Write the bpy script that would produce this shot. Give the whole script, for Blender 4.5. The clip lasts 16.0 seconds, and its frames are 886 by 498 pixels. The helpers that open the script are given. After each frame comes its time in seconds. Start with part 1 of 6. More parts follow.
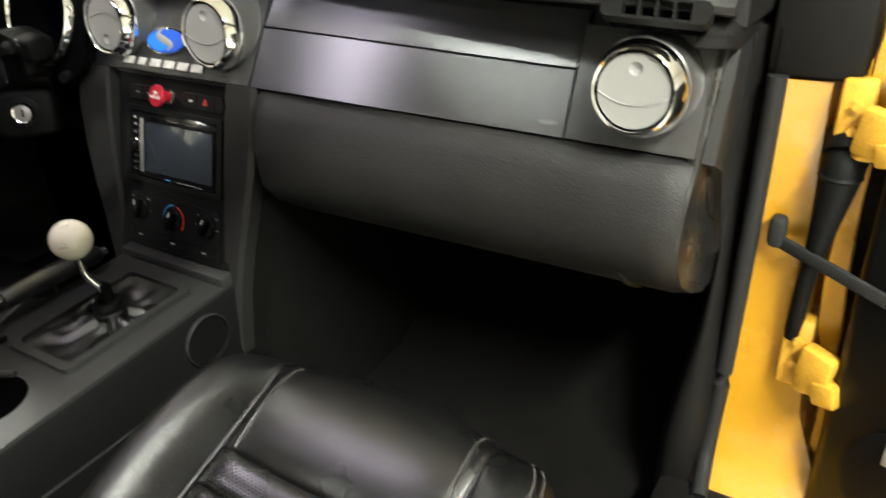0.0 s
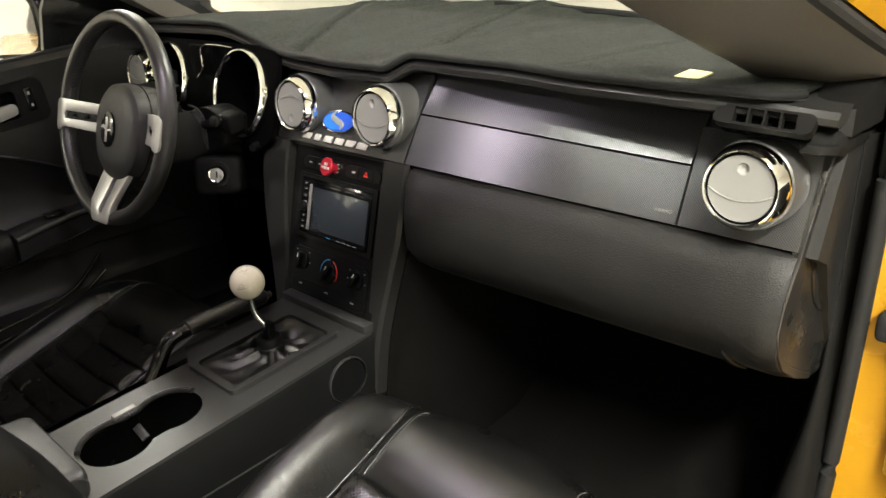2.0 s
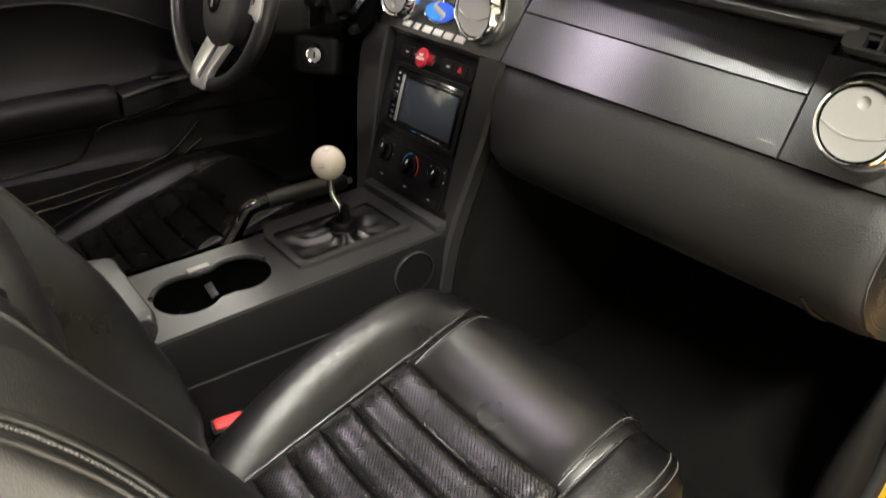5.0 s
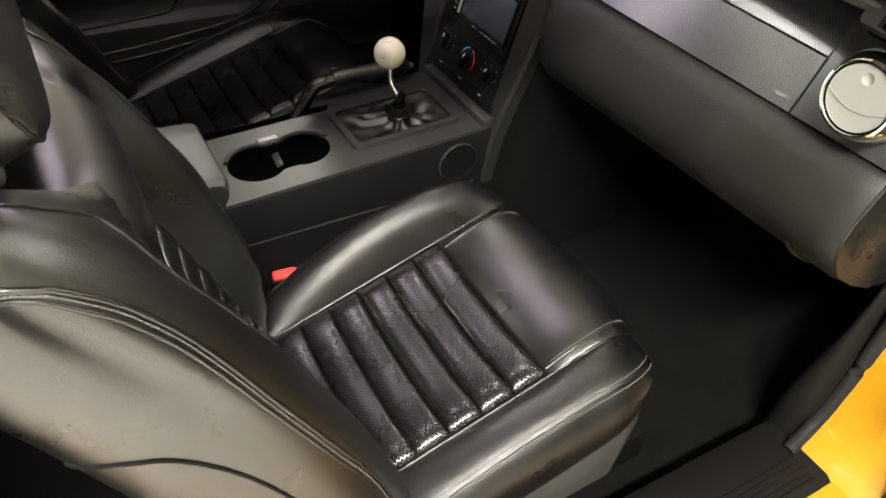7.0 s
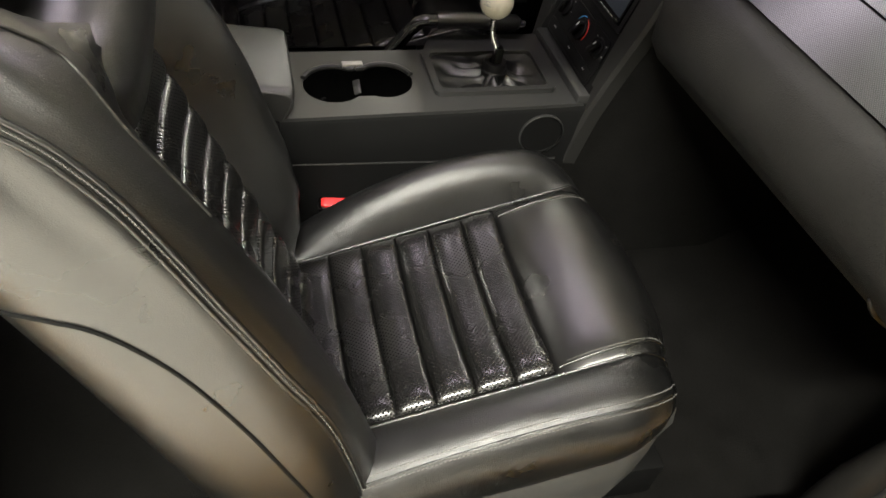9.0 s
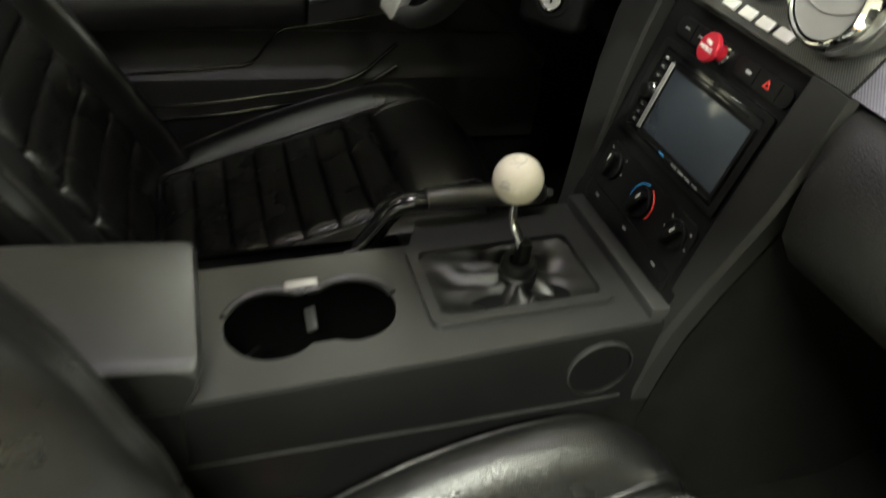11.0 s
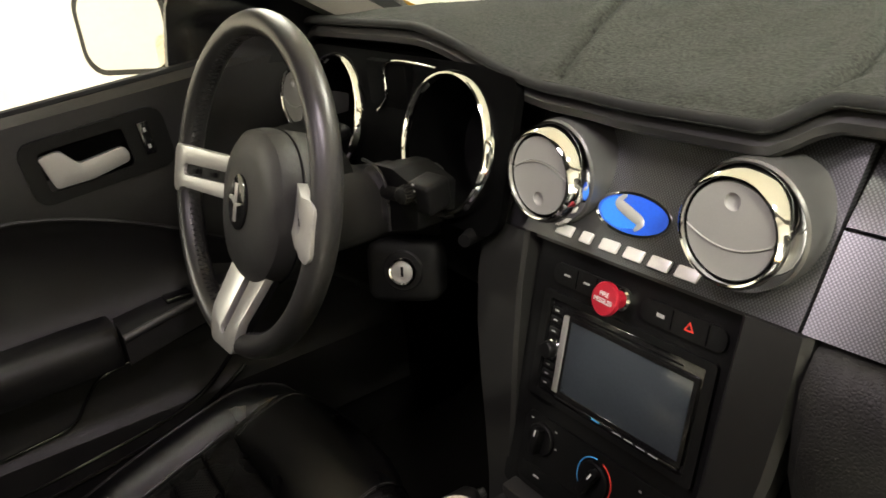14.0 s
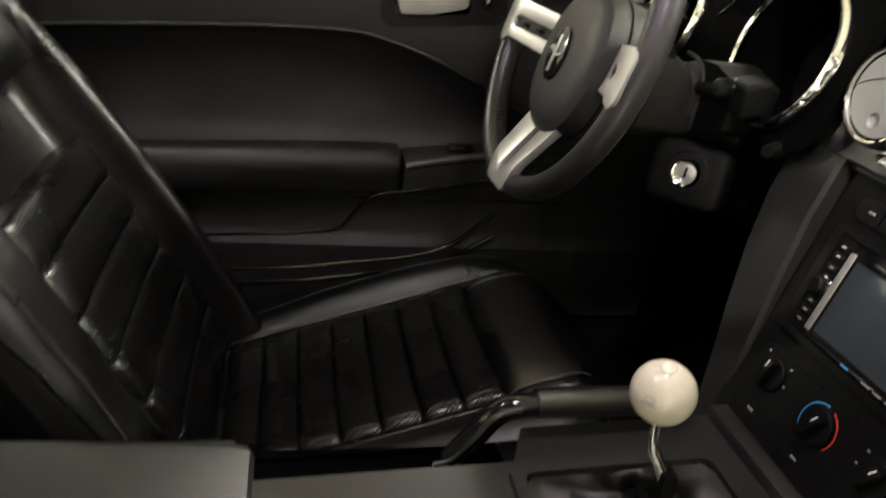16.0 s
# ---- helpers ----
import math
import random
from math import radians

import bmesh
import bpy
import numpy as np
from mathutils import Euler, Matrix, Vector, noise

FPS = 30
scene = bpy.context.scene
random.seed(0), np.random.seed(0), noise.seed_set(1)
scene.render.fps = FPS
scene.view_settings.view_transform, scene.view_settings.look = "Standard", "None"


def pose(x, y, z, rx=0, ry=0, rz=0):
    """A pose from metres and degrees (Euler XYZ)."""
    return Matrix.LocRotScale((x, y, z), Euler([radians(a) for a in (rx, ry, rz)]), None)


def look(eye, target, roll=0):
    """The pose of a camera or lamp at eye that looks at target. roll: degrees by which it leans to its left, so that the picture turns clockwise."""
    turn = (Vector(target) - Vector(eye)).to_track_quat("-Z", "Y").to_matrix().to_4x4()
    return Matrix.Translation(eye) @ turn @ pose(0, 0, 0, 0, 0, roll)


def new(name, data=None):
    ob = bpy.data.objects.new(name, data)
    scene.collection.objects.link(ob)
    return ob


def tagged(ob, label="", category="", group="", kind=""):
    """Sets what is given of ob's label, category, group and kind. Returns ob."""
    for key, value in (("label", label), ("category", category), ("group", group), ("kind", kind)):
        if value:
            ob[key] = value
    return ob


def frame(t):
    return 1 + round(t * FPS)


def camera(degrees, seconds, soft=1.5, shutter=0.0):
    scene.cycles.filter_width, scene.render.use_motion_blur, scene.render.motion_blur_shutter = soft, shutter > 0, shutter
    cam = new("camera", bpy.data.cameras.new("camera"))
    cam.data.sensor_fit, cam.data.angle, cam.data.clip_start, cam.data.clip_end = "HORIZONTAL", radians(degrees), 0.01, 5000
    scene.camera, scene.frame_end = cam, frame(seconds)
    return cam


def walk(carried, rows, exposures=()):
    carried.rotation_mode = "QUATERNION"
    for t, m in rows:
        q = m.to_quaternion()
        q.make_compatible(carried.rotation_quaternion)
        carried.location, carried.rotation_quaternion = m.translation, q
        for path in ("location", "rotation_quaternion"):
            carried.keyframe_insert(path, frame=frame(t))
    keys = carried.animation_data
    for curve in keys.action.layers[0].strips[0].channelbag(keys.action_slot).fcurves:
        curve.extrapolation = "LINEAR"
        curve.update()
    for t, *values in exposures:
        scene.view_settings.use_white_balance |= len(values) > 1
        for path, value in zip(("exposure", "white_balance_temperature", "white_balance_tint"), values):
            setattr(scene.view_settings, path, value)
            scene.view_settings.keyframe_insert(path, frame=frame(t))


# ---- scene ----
cam = camera(61.6, 16.0, shutter=0.4)
PATH = [
    (0, (0.892, -0.681, 1.133), (-0.064, 0.797, 0.183), -2.9),
    (0.5, (0.855, -0.716, 1.162), (-0.208, 0.738, 0.292), -3.6),
    (1, (0.886, -0.74, 1.175), (-0.266, 0.679, 0.362), -3.6),
    (1.5, (0.943, -0.759, 1.179), (-0.285, 0.617, 0.406), -3.5),
    (2, (0.964, -0.766, 1.182), (-0.31, 0.571, 0.416), -3.0),
    (2.5, (0.965, -0.769, 1.185), (-0.347, 0.532, 0.421), -2.2),
    (3, (0.969, -0.767, 1.188), (-0.375, 0.495, 0.412), -1.5),
    (3.5, (0.972, -0.765, 1.183), (-0.397, 0.46, 0.393), -0.7),
    (4, (0.971, -0.759, 1.18), (-0.415, 0.428, 0.362), 0.1),
    (4.5, (0.97, -0.749, 1.171), (-0.419, 0.394, 0.298), 0.9),
    (5, (0.975, -0.751, 1.145), (-0.396, 0.353, 0.195), 2.1),
    (5.2, (0.979, -0.756, 1.131), (-0.377, 0.337, 0.147), 2.7),
    (7.3, (1.081, -0.749, 1.299), (-0.179, 0.047, -0.034), 6.8),
    (7.5, (1.093, -0.754, 1.301), (-0.172, 0.024, -0.038), 8.2),
    (8, (1.096, -0.741, 1.296), (-0.172, -0.051, -0.089), 11.1),
    (8.2, (1.091, -0.721, 1.28), (-0.183, -0.077, -0.121), 11.9),
    (10.3, (0.891, -0.553, 1.157), (-0.565, -0.122, -0.145), 9.9),
    (10.5, (0.818, -0.557, 1.138), (-0.654, -0.089, -0.132), 9.6),
    (11, (0.61, -0.516, 1.097), (-0.888, 0.065, -0.093), 8.2),
    (11.5, (0.46, -0.463, 1.107), (-1.045, 0.292, 0.027), 6.0),
    (12, (0.407, -0.465, 1.121), (-1.091, 0.424, 0.139), 2.2),
    (12.5, (0.4, -0.442, 1.145), (-1.087, 0.54, 0.237), -2.1),
    (13, (0.406, -0.43, 1.156), (-1.084, 0.597, 0.305), -5.3),
    (13.5, (0.415, -0.442, 1.157), (-1.092, 0.592, 0.345), -6.5),
    (14, (0.411, -0.458, 1.155), (-1.133, 0.544, 0.372), -5.7),
    (14.5, (0.403, -0.476, 1.148), (-1.198, 0.447, 0.383), -3.3),
    (15, (0.396, -0.502, 1.134), (-1.282, 0.275, 0.372), 0.0),
    (15.5, (0.408, -0.516, 1.109), (-1.327, 0.085, 0.316), 3.6),
    (16, (0.46, -0.514, 1.044), (-1.305, -0.102, 0.198), 7.1),
]
walk(cam, [(t, look(eye, target, roll)) for t, eye, target, roll in PATH],
     exposures=[(0, 0.16, 6250, 5), (1, 0.15, 6450, 8), (3, 0.13, 6500, 9), (5, 0.18, 6500, 10), (7.3, 0.18, 6550, 10), (8.2, 0.25, 6600, 10), (10.3, -0.08, 6250, 1), (11, 0.28, 6450, -3), (11.5, 0.42, 6600, -5), (12, 0.48, 6700, -2), (13.5, 0.2, 6700, 7), (15, 0.38, 6850, 8), (15.5, 0.42, 6800, 8), (16, 0.34, 6600, 7)])


# ---- light ----
world = bpy.data.worlds.new("world")
scene.world = world
world.use_nodes = True
world.node_tree.nodes["Background"].inputs[0].default_value = (1.0, 0.97, 0.92, 1)
world.node_tree.nodes["Background"].inputs[1].default_value = 0.04


def area_lamp(name, eye, target, sx, sy, watts, colour):
    data = bpy.data.lights.new(name, "AREA")
    data.shape, data.size, data.size_y, data.energy, data.color = "RECTANGLE", sx, sy, watts, colour
    ob = new(name, data)
    ob.matrix_world = look(eye, target)
    return ob


# x, y, turn, watts of the ceiling lights; all unseen, placed for their highlights
LIGHTS = [(-3.4, -4.6, -42, 200), (-3.3, 1.2, 0, 130), (0.6, 2.6, 90, 120), (2.3, -1.4, 0, 400), (-0.4, -1.3, 90, 60)]


# ---- materials ----
def material(name, colour, rough=0.5, metal=0.0, grain=0.0, grain_scale=900, spread=0.12, stain_scale=9, kind="noise", coat=0.0, spec=0.5, sheen=0.0, rough_spread=0.08, wrinkle=0.0, relief=0.001):
    """A node material: colour varied at two scales, roughness varied, fine relief."""
    m = bpy.data.materials.new(name)
    m.use_nodes = True
    nt = m.node_tree
    b = nt.nodes["Principled BSDF"]
    tc = nt.nodes.new("ShaderNodeTexCoord")
    n1 = nt.nodes.new("ShaderNodeTexNoise")
    n1.inputs["Scale"].default_value, n1.inputs["Detail"].default_value = stain_scale, 5
    n2 = nt.nodes.new("ShaderNodeTexNoise")
    n2.inputs["Scale"].default_value, n2.inputs["Detail"].default_value = grain_scale * 0.4, 3
    nt.links.new(tc.outputs["Object"], n1.inputs["Vector"])
    nt.links.new(tc.outputs["Object"], n2.inputs["Vector"])
    add = nt.nodes.new("ShaderNodeMath")
    nt.links.new(n1.outputs["Fac"], add.inputs[0])
    nt.links.new(n2.outputs["Fac"], add.inputs[1])
    ramp = nt.nodes.new("ShaderNodeMapRange")
    ramp.inputs["From Min"].default_value, ramp.inputs["From Max"].default_value = 0.6, 1.4
    ramp.inputs["To Min"].default_value, ramp.inputs["To Max"].default_value = 1 - spread, 1 + spread
    nt.links.new(add.outputs[0], ramp.inputs["Value"])
    mul = nt.nodes.new("ShaderNodeMix")
    mul.data_type, mul.blend_type = "RGBA", "MULTIPLY"
    mul.inputs["Factor"].default_value = 1.0
    mul.inputs["A"].default_value = (*colour, 1)
    nt.links.new(ramp.outputs["Result"], mul.inputs["B"])
    nt.links.new(mul.outputs["Result"], b.inputs["Base Color"])
    rr = nt.nodes.new("ShaderNodeMapRange")
    rr.inputs["From Min"].default_value, rr.inputs["From Max"].default_value = 0.3, 0.7
    rr.inputs["To Min"].default_value, rr.inputs["To Max"].default_value = max(rough - rough_spread, 0.02), min(rough + rough_spread, 1)
    nt.links.new(n1.outputs["Fac"], rr.inputs["Value"])
    nt.links.new(rr.outputs["Result"], b.inputs["Roughness"])
    b.inputs["Metallic"].default_value = metal
    b.inputs["Coat Weight"].default_value = coat
    b.inputs["Coat Roughness"].default_value = 0.05 if rough < 0.27 else 0.25
    b.inputs["Specular IOR Level"].default_value = spec
    b.inputs["Sheen Weight"].default_value = sheen
    if grain:
        if kind == "leather":
            h = nt.nodes.new("ShaderNodeTexVoronoi")
            h.feature = "DISTANCE_TO_EDGE"
            h.inputs["Scale"].default_value = grain_scale
            nt.links.new(tc.outputs["Object"], h.inputs["Vector"])
            out = h.outputs["Distance"]
        elif kind in ("dots_xz", "dots_xy", "holes_xz"):
            sep = nt.nodes.new("ShaderNodeSeparateXYZ")
            com = nt.nodes.new("ShaderNodeCombineXYZ")
            nt.links.new(tc.outputs["Object"], sep.inputs[0])
            nt.links.new(sep.outputs[0], com.inputs[0])
            nt.links.new(sep.outputs[1 if kind == "dots_xy" else 2], com.inputs[1])
            h = nt.nodes.new("ShaderNodeTexVoronoi")
            h.voronoi_dimensions = "2D"
            h.inputs["Scale"].default_value, h.inputs["Randomness"].default_value = grain_scale, 0.0
            turn = nt.nodes.new("ShaderNodeVectorRotate")
            turn.rotation_type = "Z_AXIS"
            turn.inputs["Angle"].default_value = 0.785
            nt.links.new(com.outputs[0], turn.inputs["Vector"])
            nt.links.new(turn.outputs["Vector"], h.inputs["Vector"])
            pit = nt.nodes.new("ShaderNodeMapRange")
            pit.interpolation_type = "SMOOTHSTEP"
            pit.inputs["From Min"].default_value, pit.inputs["From Max"].default_value = (0.18, 0.5) if kind == "dots_xz" else (0.16, 0.3)
            nt.links.new(h.outputs["Distance"], pit.inputs["Value"])
            out = pit.outputs["Result"]
            tone = nt.nodes.new("ShaderNodeMapRange")
            tone.inputs["To Min"].default_value, tone.inputs["To Max"].default_value = (1.12, 0.5) if kind == "dots_xz" else (0.25, 1.0)
            nt.links.new(out, tone.inputs["Value"])
            again = nt.nodes.new("ShaderNodeMix")
            again.data_type, again.blend_type = "RGBA", "MULTIPLY"
            again.inputs["Factor"].default_value = 1.0
            nt.links.new(mul.outputs["Result"], again.inputs["A"])
            nt.links.new(tone.outputs["Result"], again.inputs["B"])
            nt.links.new(again.outputs["Result"], b.inputs["Base Color"])
            if kind != "dots_xz":
                dull = nt.nodes.new("ShaderNodeMath")
                dull.operation = "MULTIPLY"
                dull.inputs[1].default_value = spec
                nt.links.new(out, dull.inputs[0])
                nt.links.new(dull.outputs[0], b.inputs["Specular IOR Level"])
        else:
            h = nt.nodes.new("ShaderNodeTexNoise")
            h.inputs["Scale"].default_value, h.inputs["Detail"].default_value = grain_scale, 4
            nt.links.new(tc.outputs["Object"], h.inputs["Vector"])
            out = h.outputs["Fac"]
        bump = nt.nodes.new("ShaderNodeBump")
        bump.inputs["Strength"].default_value, bump.inputs["Distance"].default_value = grain, relief
        nt.links.new(out, bump.inputs["Height"])
        nt.links.new(bump.outputs["Normal"], b.inputs["Normal"])
        if wrinkle:
            stretch = nt.nodes.new("ShaderNodeMapping")
            stretch.inputs["Scale"].default_value = (1.0, 2.6, 1.6)
            stretch.inputs["Rotation"].default_value = (0.3, 0.2, 0.5)
            nt.links.new(tc.outputs["Object"], stretch.inputs["Vector"])
            crease = nt.nodes.new("ShaderNodeTexNoise")
            crease.inputs["Scale"].default_value, crease.inputs["Detail"].default_value, crease.inputs["Distortion"].default_value = 26, 3, 0.8
            nt.links.new(stretch.outputs["Vector"], crease.inputs["Vector"])
            fold = nt.nodes.new("ShaderNodeBump")
            fold.inputs["Strength"].default_value, fold.inputs["Distance"].default_value = wrinkle, 0.004
            nt.links.new(crease.outputs["Fac"], fold.inputs["Height"])
            nt.links.new(bump.outputs["Normal"], fold.inputs["Normal"])
            nt.links.new(fold.outputs["Normal"], b.inputs["Normal"])
    return m


def glowing(name, colour, strength):
    m = bpy.data.materials.new(name)
    m.use_nodes = True
    b = m.node_tree.nodes["Principled BSDF"]
    b.inputs["Base Color"].default_value = (*colour, 1)
    b.inputs["Emission Color"].default_value = (*colour, 1)
    b.inputs["Emission Strength"].default_value = strength
    return m


def clear_glass(name):
    m = bpy.data.materials.new(name)
    m.use_nodes = True
    b = m.node_tree.nodes["Principled BSDF"]
    b.inputs["Base Color"].default_value = (0.95, 0.98, 0.96, 1)
    b.inputs["Transmission Weight"].default_value = 1.0
    b.inputs["Roughness"].default_value = 0.0
    b.inputs["IOR"].default_value = 1.02
    return m


HUB = material("grained_hub_vinyl", (0.025, 0.0245, 0.0235), 0.48, grain=0.25, grain_scale=900, kind="leather", spread=0.12, spec=0.4)
VINYL = material("dash_vinyl", (0.0115, 0.0112, 0.0106), 0.45, grain=0.6, grain_scale=340, kind="leather", spread=0.15, spec=0.26)
DOOR_VINYL = material("door_vinyl", (0.015, 0.0147, 0.014), 0.42, grain=0.4, grain_scale=420, kind="leather", spread=0.15, spec=0.4)
PLASTIC = material("black_plastic", (0.005, 0.005, 0.005), 0.4, grain=0.15, grain_scale=1500, spread=0.15, spec=0.2)
DARK = material("matt_black_plastic", (0.004, 0.004, 0.004), 0.6, grain=0.2, grain_scale=900, spec=0.12)
CONSOLE = material("satin_console_plastic", (0.03, 0.03, 0.0295), 0.33, metal=0.3, grain=0.04, grain_scale=1200, rough_spread=0.02, spread=0.08)
FASCIA = material("dotted_metal_fascia", (0.16, 0.162, 0.169), 0.34, metal=0.85, grain=0.006, grain_scale=460, kind="dots_xz", spread=0.04, rough_spread=0.02)
shine = FASCIA.node_tree.nodes["Principled BSDF"]
along = FASCIA.node_tree.nodes.new("ShaderNodeCombineXYZ")
along.inputs[1].default_value, along.inputs[2].default_value = 0.45, 0.89
shine.inputs["Anisotropic"].default_value = 0.8
FASCIA.node_tree.links.new(along.outputs[0], shine.inputs["Tangent"])
LEATHER = material("black_leather", (0.005, 0.0049, 0.0047), 0.3, grain=0.24, grain_scale=520, kind="leather", spread=0.15, rough_spread=0.04, spec=0.92, wrinkle=0.025)
PERFORATED_BACK = material("perforated_back_leather", (0.005, 0.0049, 0.0046), 0.28, grain=0.25, grain_scale=240, kind="holes_xz", spread=0.15, spec=0.7, rough_spread=0.04)
PERFORATED = material("perforated_black_leather", (0.006, 0.0058, 0.0055), 0.27, grain=0.4, grain_scale=230, kind="dots_xy", spread=0.2, spec=0.72, rough_spread=0.04)
SOFT = material("soft_black_leather", (0.005, 0.005, 0.0049), 0.34, grain=0.5, grain_scale=420, kind="leather", spread=0.25, spec=0.7, wrinkle=0.14)
STITCH = material("grey_thread", (0.1, 0.097, 0.09), 0.8)
FELT = material("charcoal_felt", (0.0195, 0.0204, 0.0182), 0.97, grain=1.0, grain_scale=700, spread=1.0, stain_scale=300, spec=0.04, relief=0.0016)
DASH_TOP = material("smooth_dash_vinyl", (0.013, 0.0127, 0.0121), 0.47, grain=0.08, grain_scale=900, spread=0.1, spec=0.35)
RIM_LEATHER = material("matt_rim_leather", (0.021, 0.0205, 0.0198), 0.38, grain=0.06, grain_scale=700, kind="leather", spread=0.12, spec=0.6)
PIPING = material("black_piping", (0.009, 0.009, 0.009), 0.75, grain=0.2, grain_scale=500, spec=0.12)
CARPET = material("black_carpet", (0.0052, 0.005, 0.0047), 0.98, grain=1.0, grain_scale=500, spread=0.4, stain_scale=25, spec=0.03)
HOUSING = material("satin_grey_housing", (0.115, 0.114, 0.111), 0.4, metal=0.6, grain=0.05, grain_scale=1800, spread=0.05)
CHROME = material("chrome", (0.82, 0.82, 0.8), 0.06, metal=1.0, spread=0.02, rough_spread=0.02)
LETTER = material("bright_letter_metal", (0.8, 0.79, 0.76), 0.32, metal=0.5, spread=0.03)
SILVER = material("satin_silver", (0.42, 0.415, 0.395), 0.42, metal=0.65, grain=0.04, grain_scale=1200, spread=0.05)
VENT = material("silver_grey_paint", (0.22, 0.218, 0.208), 0.42, metal=0.0, grain=0.06, grain_scale=1800, spread=0.05)
YELLOW = material("yellow_paint", (0.45, 0.228, 0.011), 0.25, coat=0.6, spread=0.05, grain=0.03, grain_scale=300)
YELLOW_DIRTY = material("dull_yellow_metal", (0.55, 0.3, 0.03), 0.42, spread=0.3, stain_scale=40)
IVORY = material("ivory_plastic", (0.72, 0.68, 0.55), 0.22, coat=0.4, spread=0.06, stain_scale=40)
GLOSS = material("gloss_black", (0.008, 0.008, 0.008), 0.12, spec=0.6)
SCREEN = material("display_glass", (0.035, 0.042, 0.05), 0.14, spec=0.7, rough_spread=0.04)
RED = material("red_anodised", (0.42, 0.012, 0.03), 0.35, metal=0.35)
BUCKLE = material("red_plastic", (0.6, 0.02, 0.02), 0.4)
BLUE = material("blue_enamel", (0.008, 0.08, 0.55), 0.4, coat=0.1)
LIGHTBLUE = material("light_blue_enamel", (0.02, 0.2, 0.75), 0.4, coat=0.1)
WHITE_INK = material("white_print", (0.7, 0.7, 0.68), 0.6)
RED_INK = material("red_print", (0.55, 0.03, 0.02), 0.6)
BLUE_INK = material("blue_print", (0.05, 0.3, 0.65), 0.6)
GREY_INK = material("grey_print", (0.3, 0.3, 0.29), 0.6)
FAINT_INK = material("faint_grey_print", (0.2, 0.2, 0.195), 0.7)
PAPER = material("cream_paper", (0.66, 0.62, 0.3), 0.8)
RUBBER = material("black_rubber", (0.015, 0.015, 0.015), 0.65, grain=0.2, grain_scale=500, spec=0.2)
DIM_WALL = material("grey_wall_paint", (0.56, 0.54, 0.49), 0.85, grain=0.1, grain_scale=60, spread=0.05)
WALL = material("white_wall_paint", (0.58, 0.555, 0.495), 0.8, grain=0.1, grain_scale=60, spread=0.03)
FLOOR = material("grey_floor", (0.84, 0.82, 0.76), 0.4, spread=0.12, stain_scale=3)
HEADLINER = material("grey_headliner", (0.028, 0.028, 0.027), 0.9, grain=0.4, grain_scale=600)
# near-zero black: the shade inside recesses is put into this colour
UNLIT_BLACK = material("unlit_black_plastic", (0.0012, 0.0012, 0.0012), 0.9, grain=0.1, grain_scale=600, spec=0.02)
KICK = material("kick_panel_plastic", (0.006, 0.0057, 0.0053), 0.55, grain=0.2, grain_scale=600, spec=0.14)
BASE = material("grey_base_plastic", (0.05, 0.0495, 0.047), 0.45, grain=0.1, grain_scale=900, spec=0.35)
END_CAP = material("smooth_end_cap", (0.011, 0.0105, 0.0098), 0.28, grain=0.05, grain_scale=1500, spec=0.95)
PILLAR = material("pillar_trim", (0.035, 0.033, 0.03), 0.62, grain=0.3, grain_scale=900, spec=0.25)
LID = material("grained_lid_vinyl", (0.014, 0.0137, 0.013), 0.38, grain=0.25, grain_scale=700, kind="leather", spread=0.1, spec=0.5)
POST_TRIM = material("brown_grey_pillar_trim", (0.075, 0.068, 0.058), 0.6, grain=0.3, grain_scale=900, spec=0.3)
MIRROR = material("mirror", (0.9, 0.9, 0.88), 0.02, metal=1.0, spread=0.01, rough_spread=0.01)
GLASS = clear_glass("window_glass")
DOME = glowing("dome_lens", (1.0, 0.86, 0.97), 6.0)
LAMP = glowing("lamp_diffuser", (1.0, 0.95, 0.86), 11.0)


# ---- mesh tools ----
def part(name, bm, mat, parent=None, label="", smooth=True):
    """Links a bmesh as one mesh object under its parent."""
    bmesh.ops.recalc_face_normals(bm, faces=bm.faces)
    me = bpy.data.meshes.new(name)
    bm.to_mesh(me)
    bm.free()
    me.materials.append(mat)
    if smooth:
        for p in me.polygons:
            p.use_smooth = True
        me.set_sharp_from_angle(angle=radians(80 if mat.name.endswith("leather") else 38))
    ob = new(name, me)
    ob.parent = parent
    if label:
        tagged(ob, label)
    return ob


def thing(name, label, category, at=(0, 0, 0), group="", kind=""):
    ob = new(name)
    ob.empty_display_size = 0.05
    ob.location = at
    return tagged(ob, label, category, group, kind)


def moved(bm, m):
    bmesh.ops.transform(bm, matrix=m, verts=bm.verts)
    return bm


def box(x0, x1, y0, y1, z0, z1, bevel=0.0, segs=2):
    bm = bmesh.new()
    bmesh.ops.create_cube(bm, size=1, matrix=Matrix.LocRotScale(((x0 + x1) / 2, (y0 + y1) / 2, (z0 + z1) / 2), None, (x1 - x0, y1 - y0, z1 - z0)))
    if bevel:
        bmesh.ops.bevel(bm, geom=bm.edges, offset=bevel, segments=segs, affect="EDGES", profile=0.5, clamp_overlap=True)
    return bm


def loft(rings, closed=True, caps=True, loop=False):
    """Quads between rings of equal length. closed: each ring is a loop; loop: last joins first."""
    bm = bmesh.new()
    vs = [[bm.verts.new(p) for p in r] for r in rings]
    n = len(rings[0])
    for a, b in zip(vs, vs[1:] + (vs[:1] if loop else [])):
        for i in range(n if closed else n - 1):
            j = (i + 1) % n
            bm.faces.new((a[i], a[j], b[j], b[i]))
    if closed and caps and not loop:
        bm.faces.new(vs[0][::-1])
        bm.faces.new(vs[-1])
    return bm


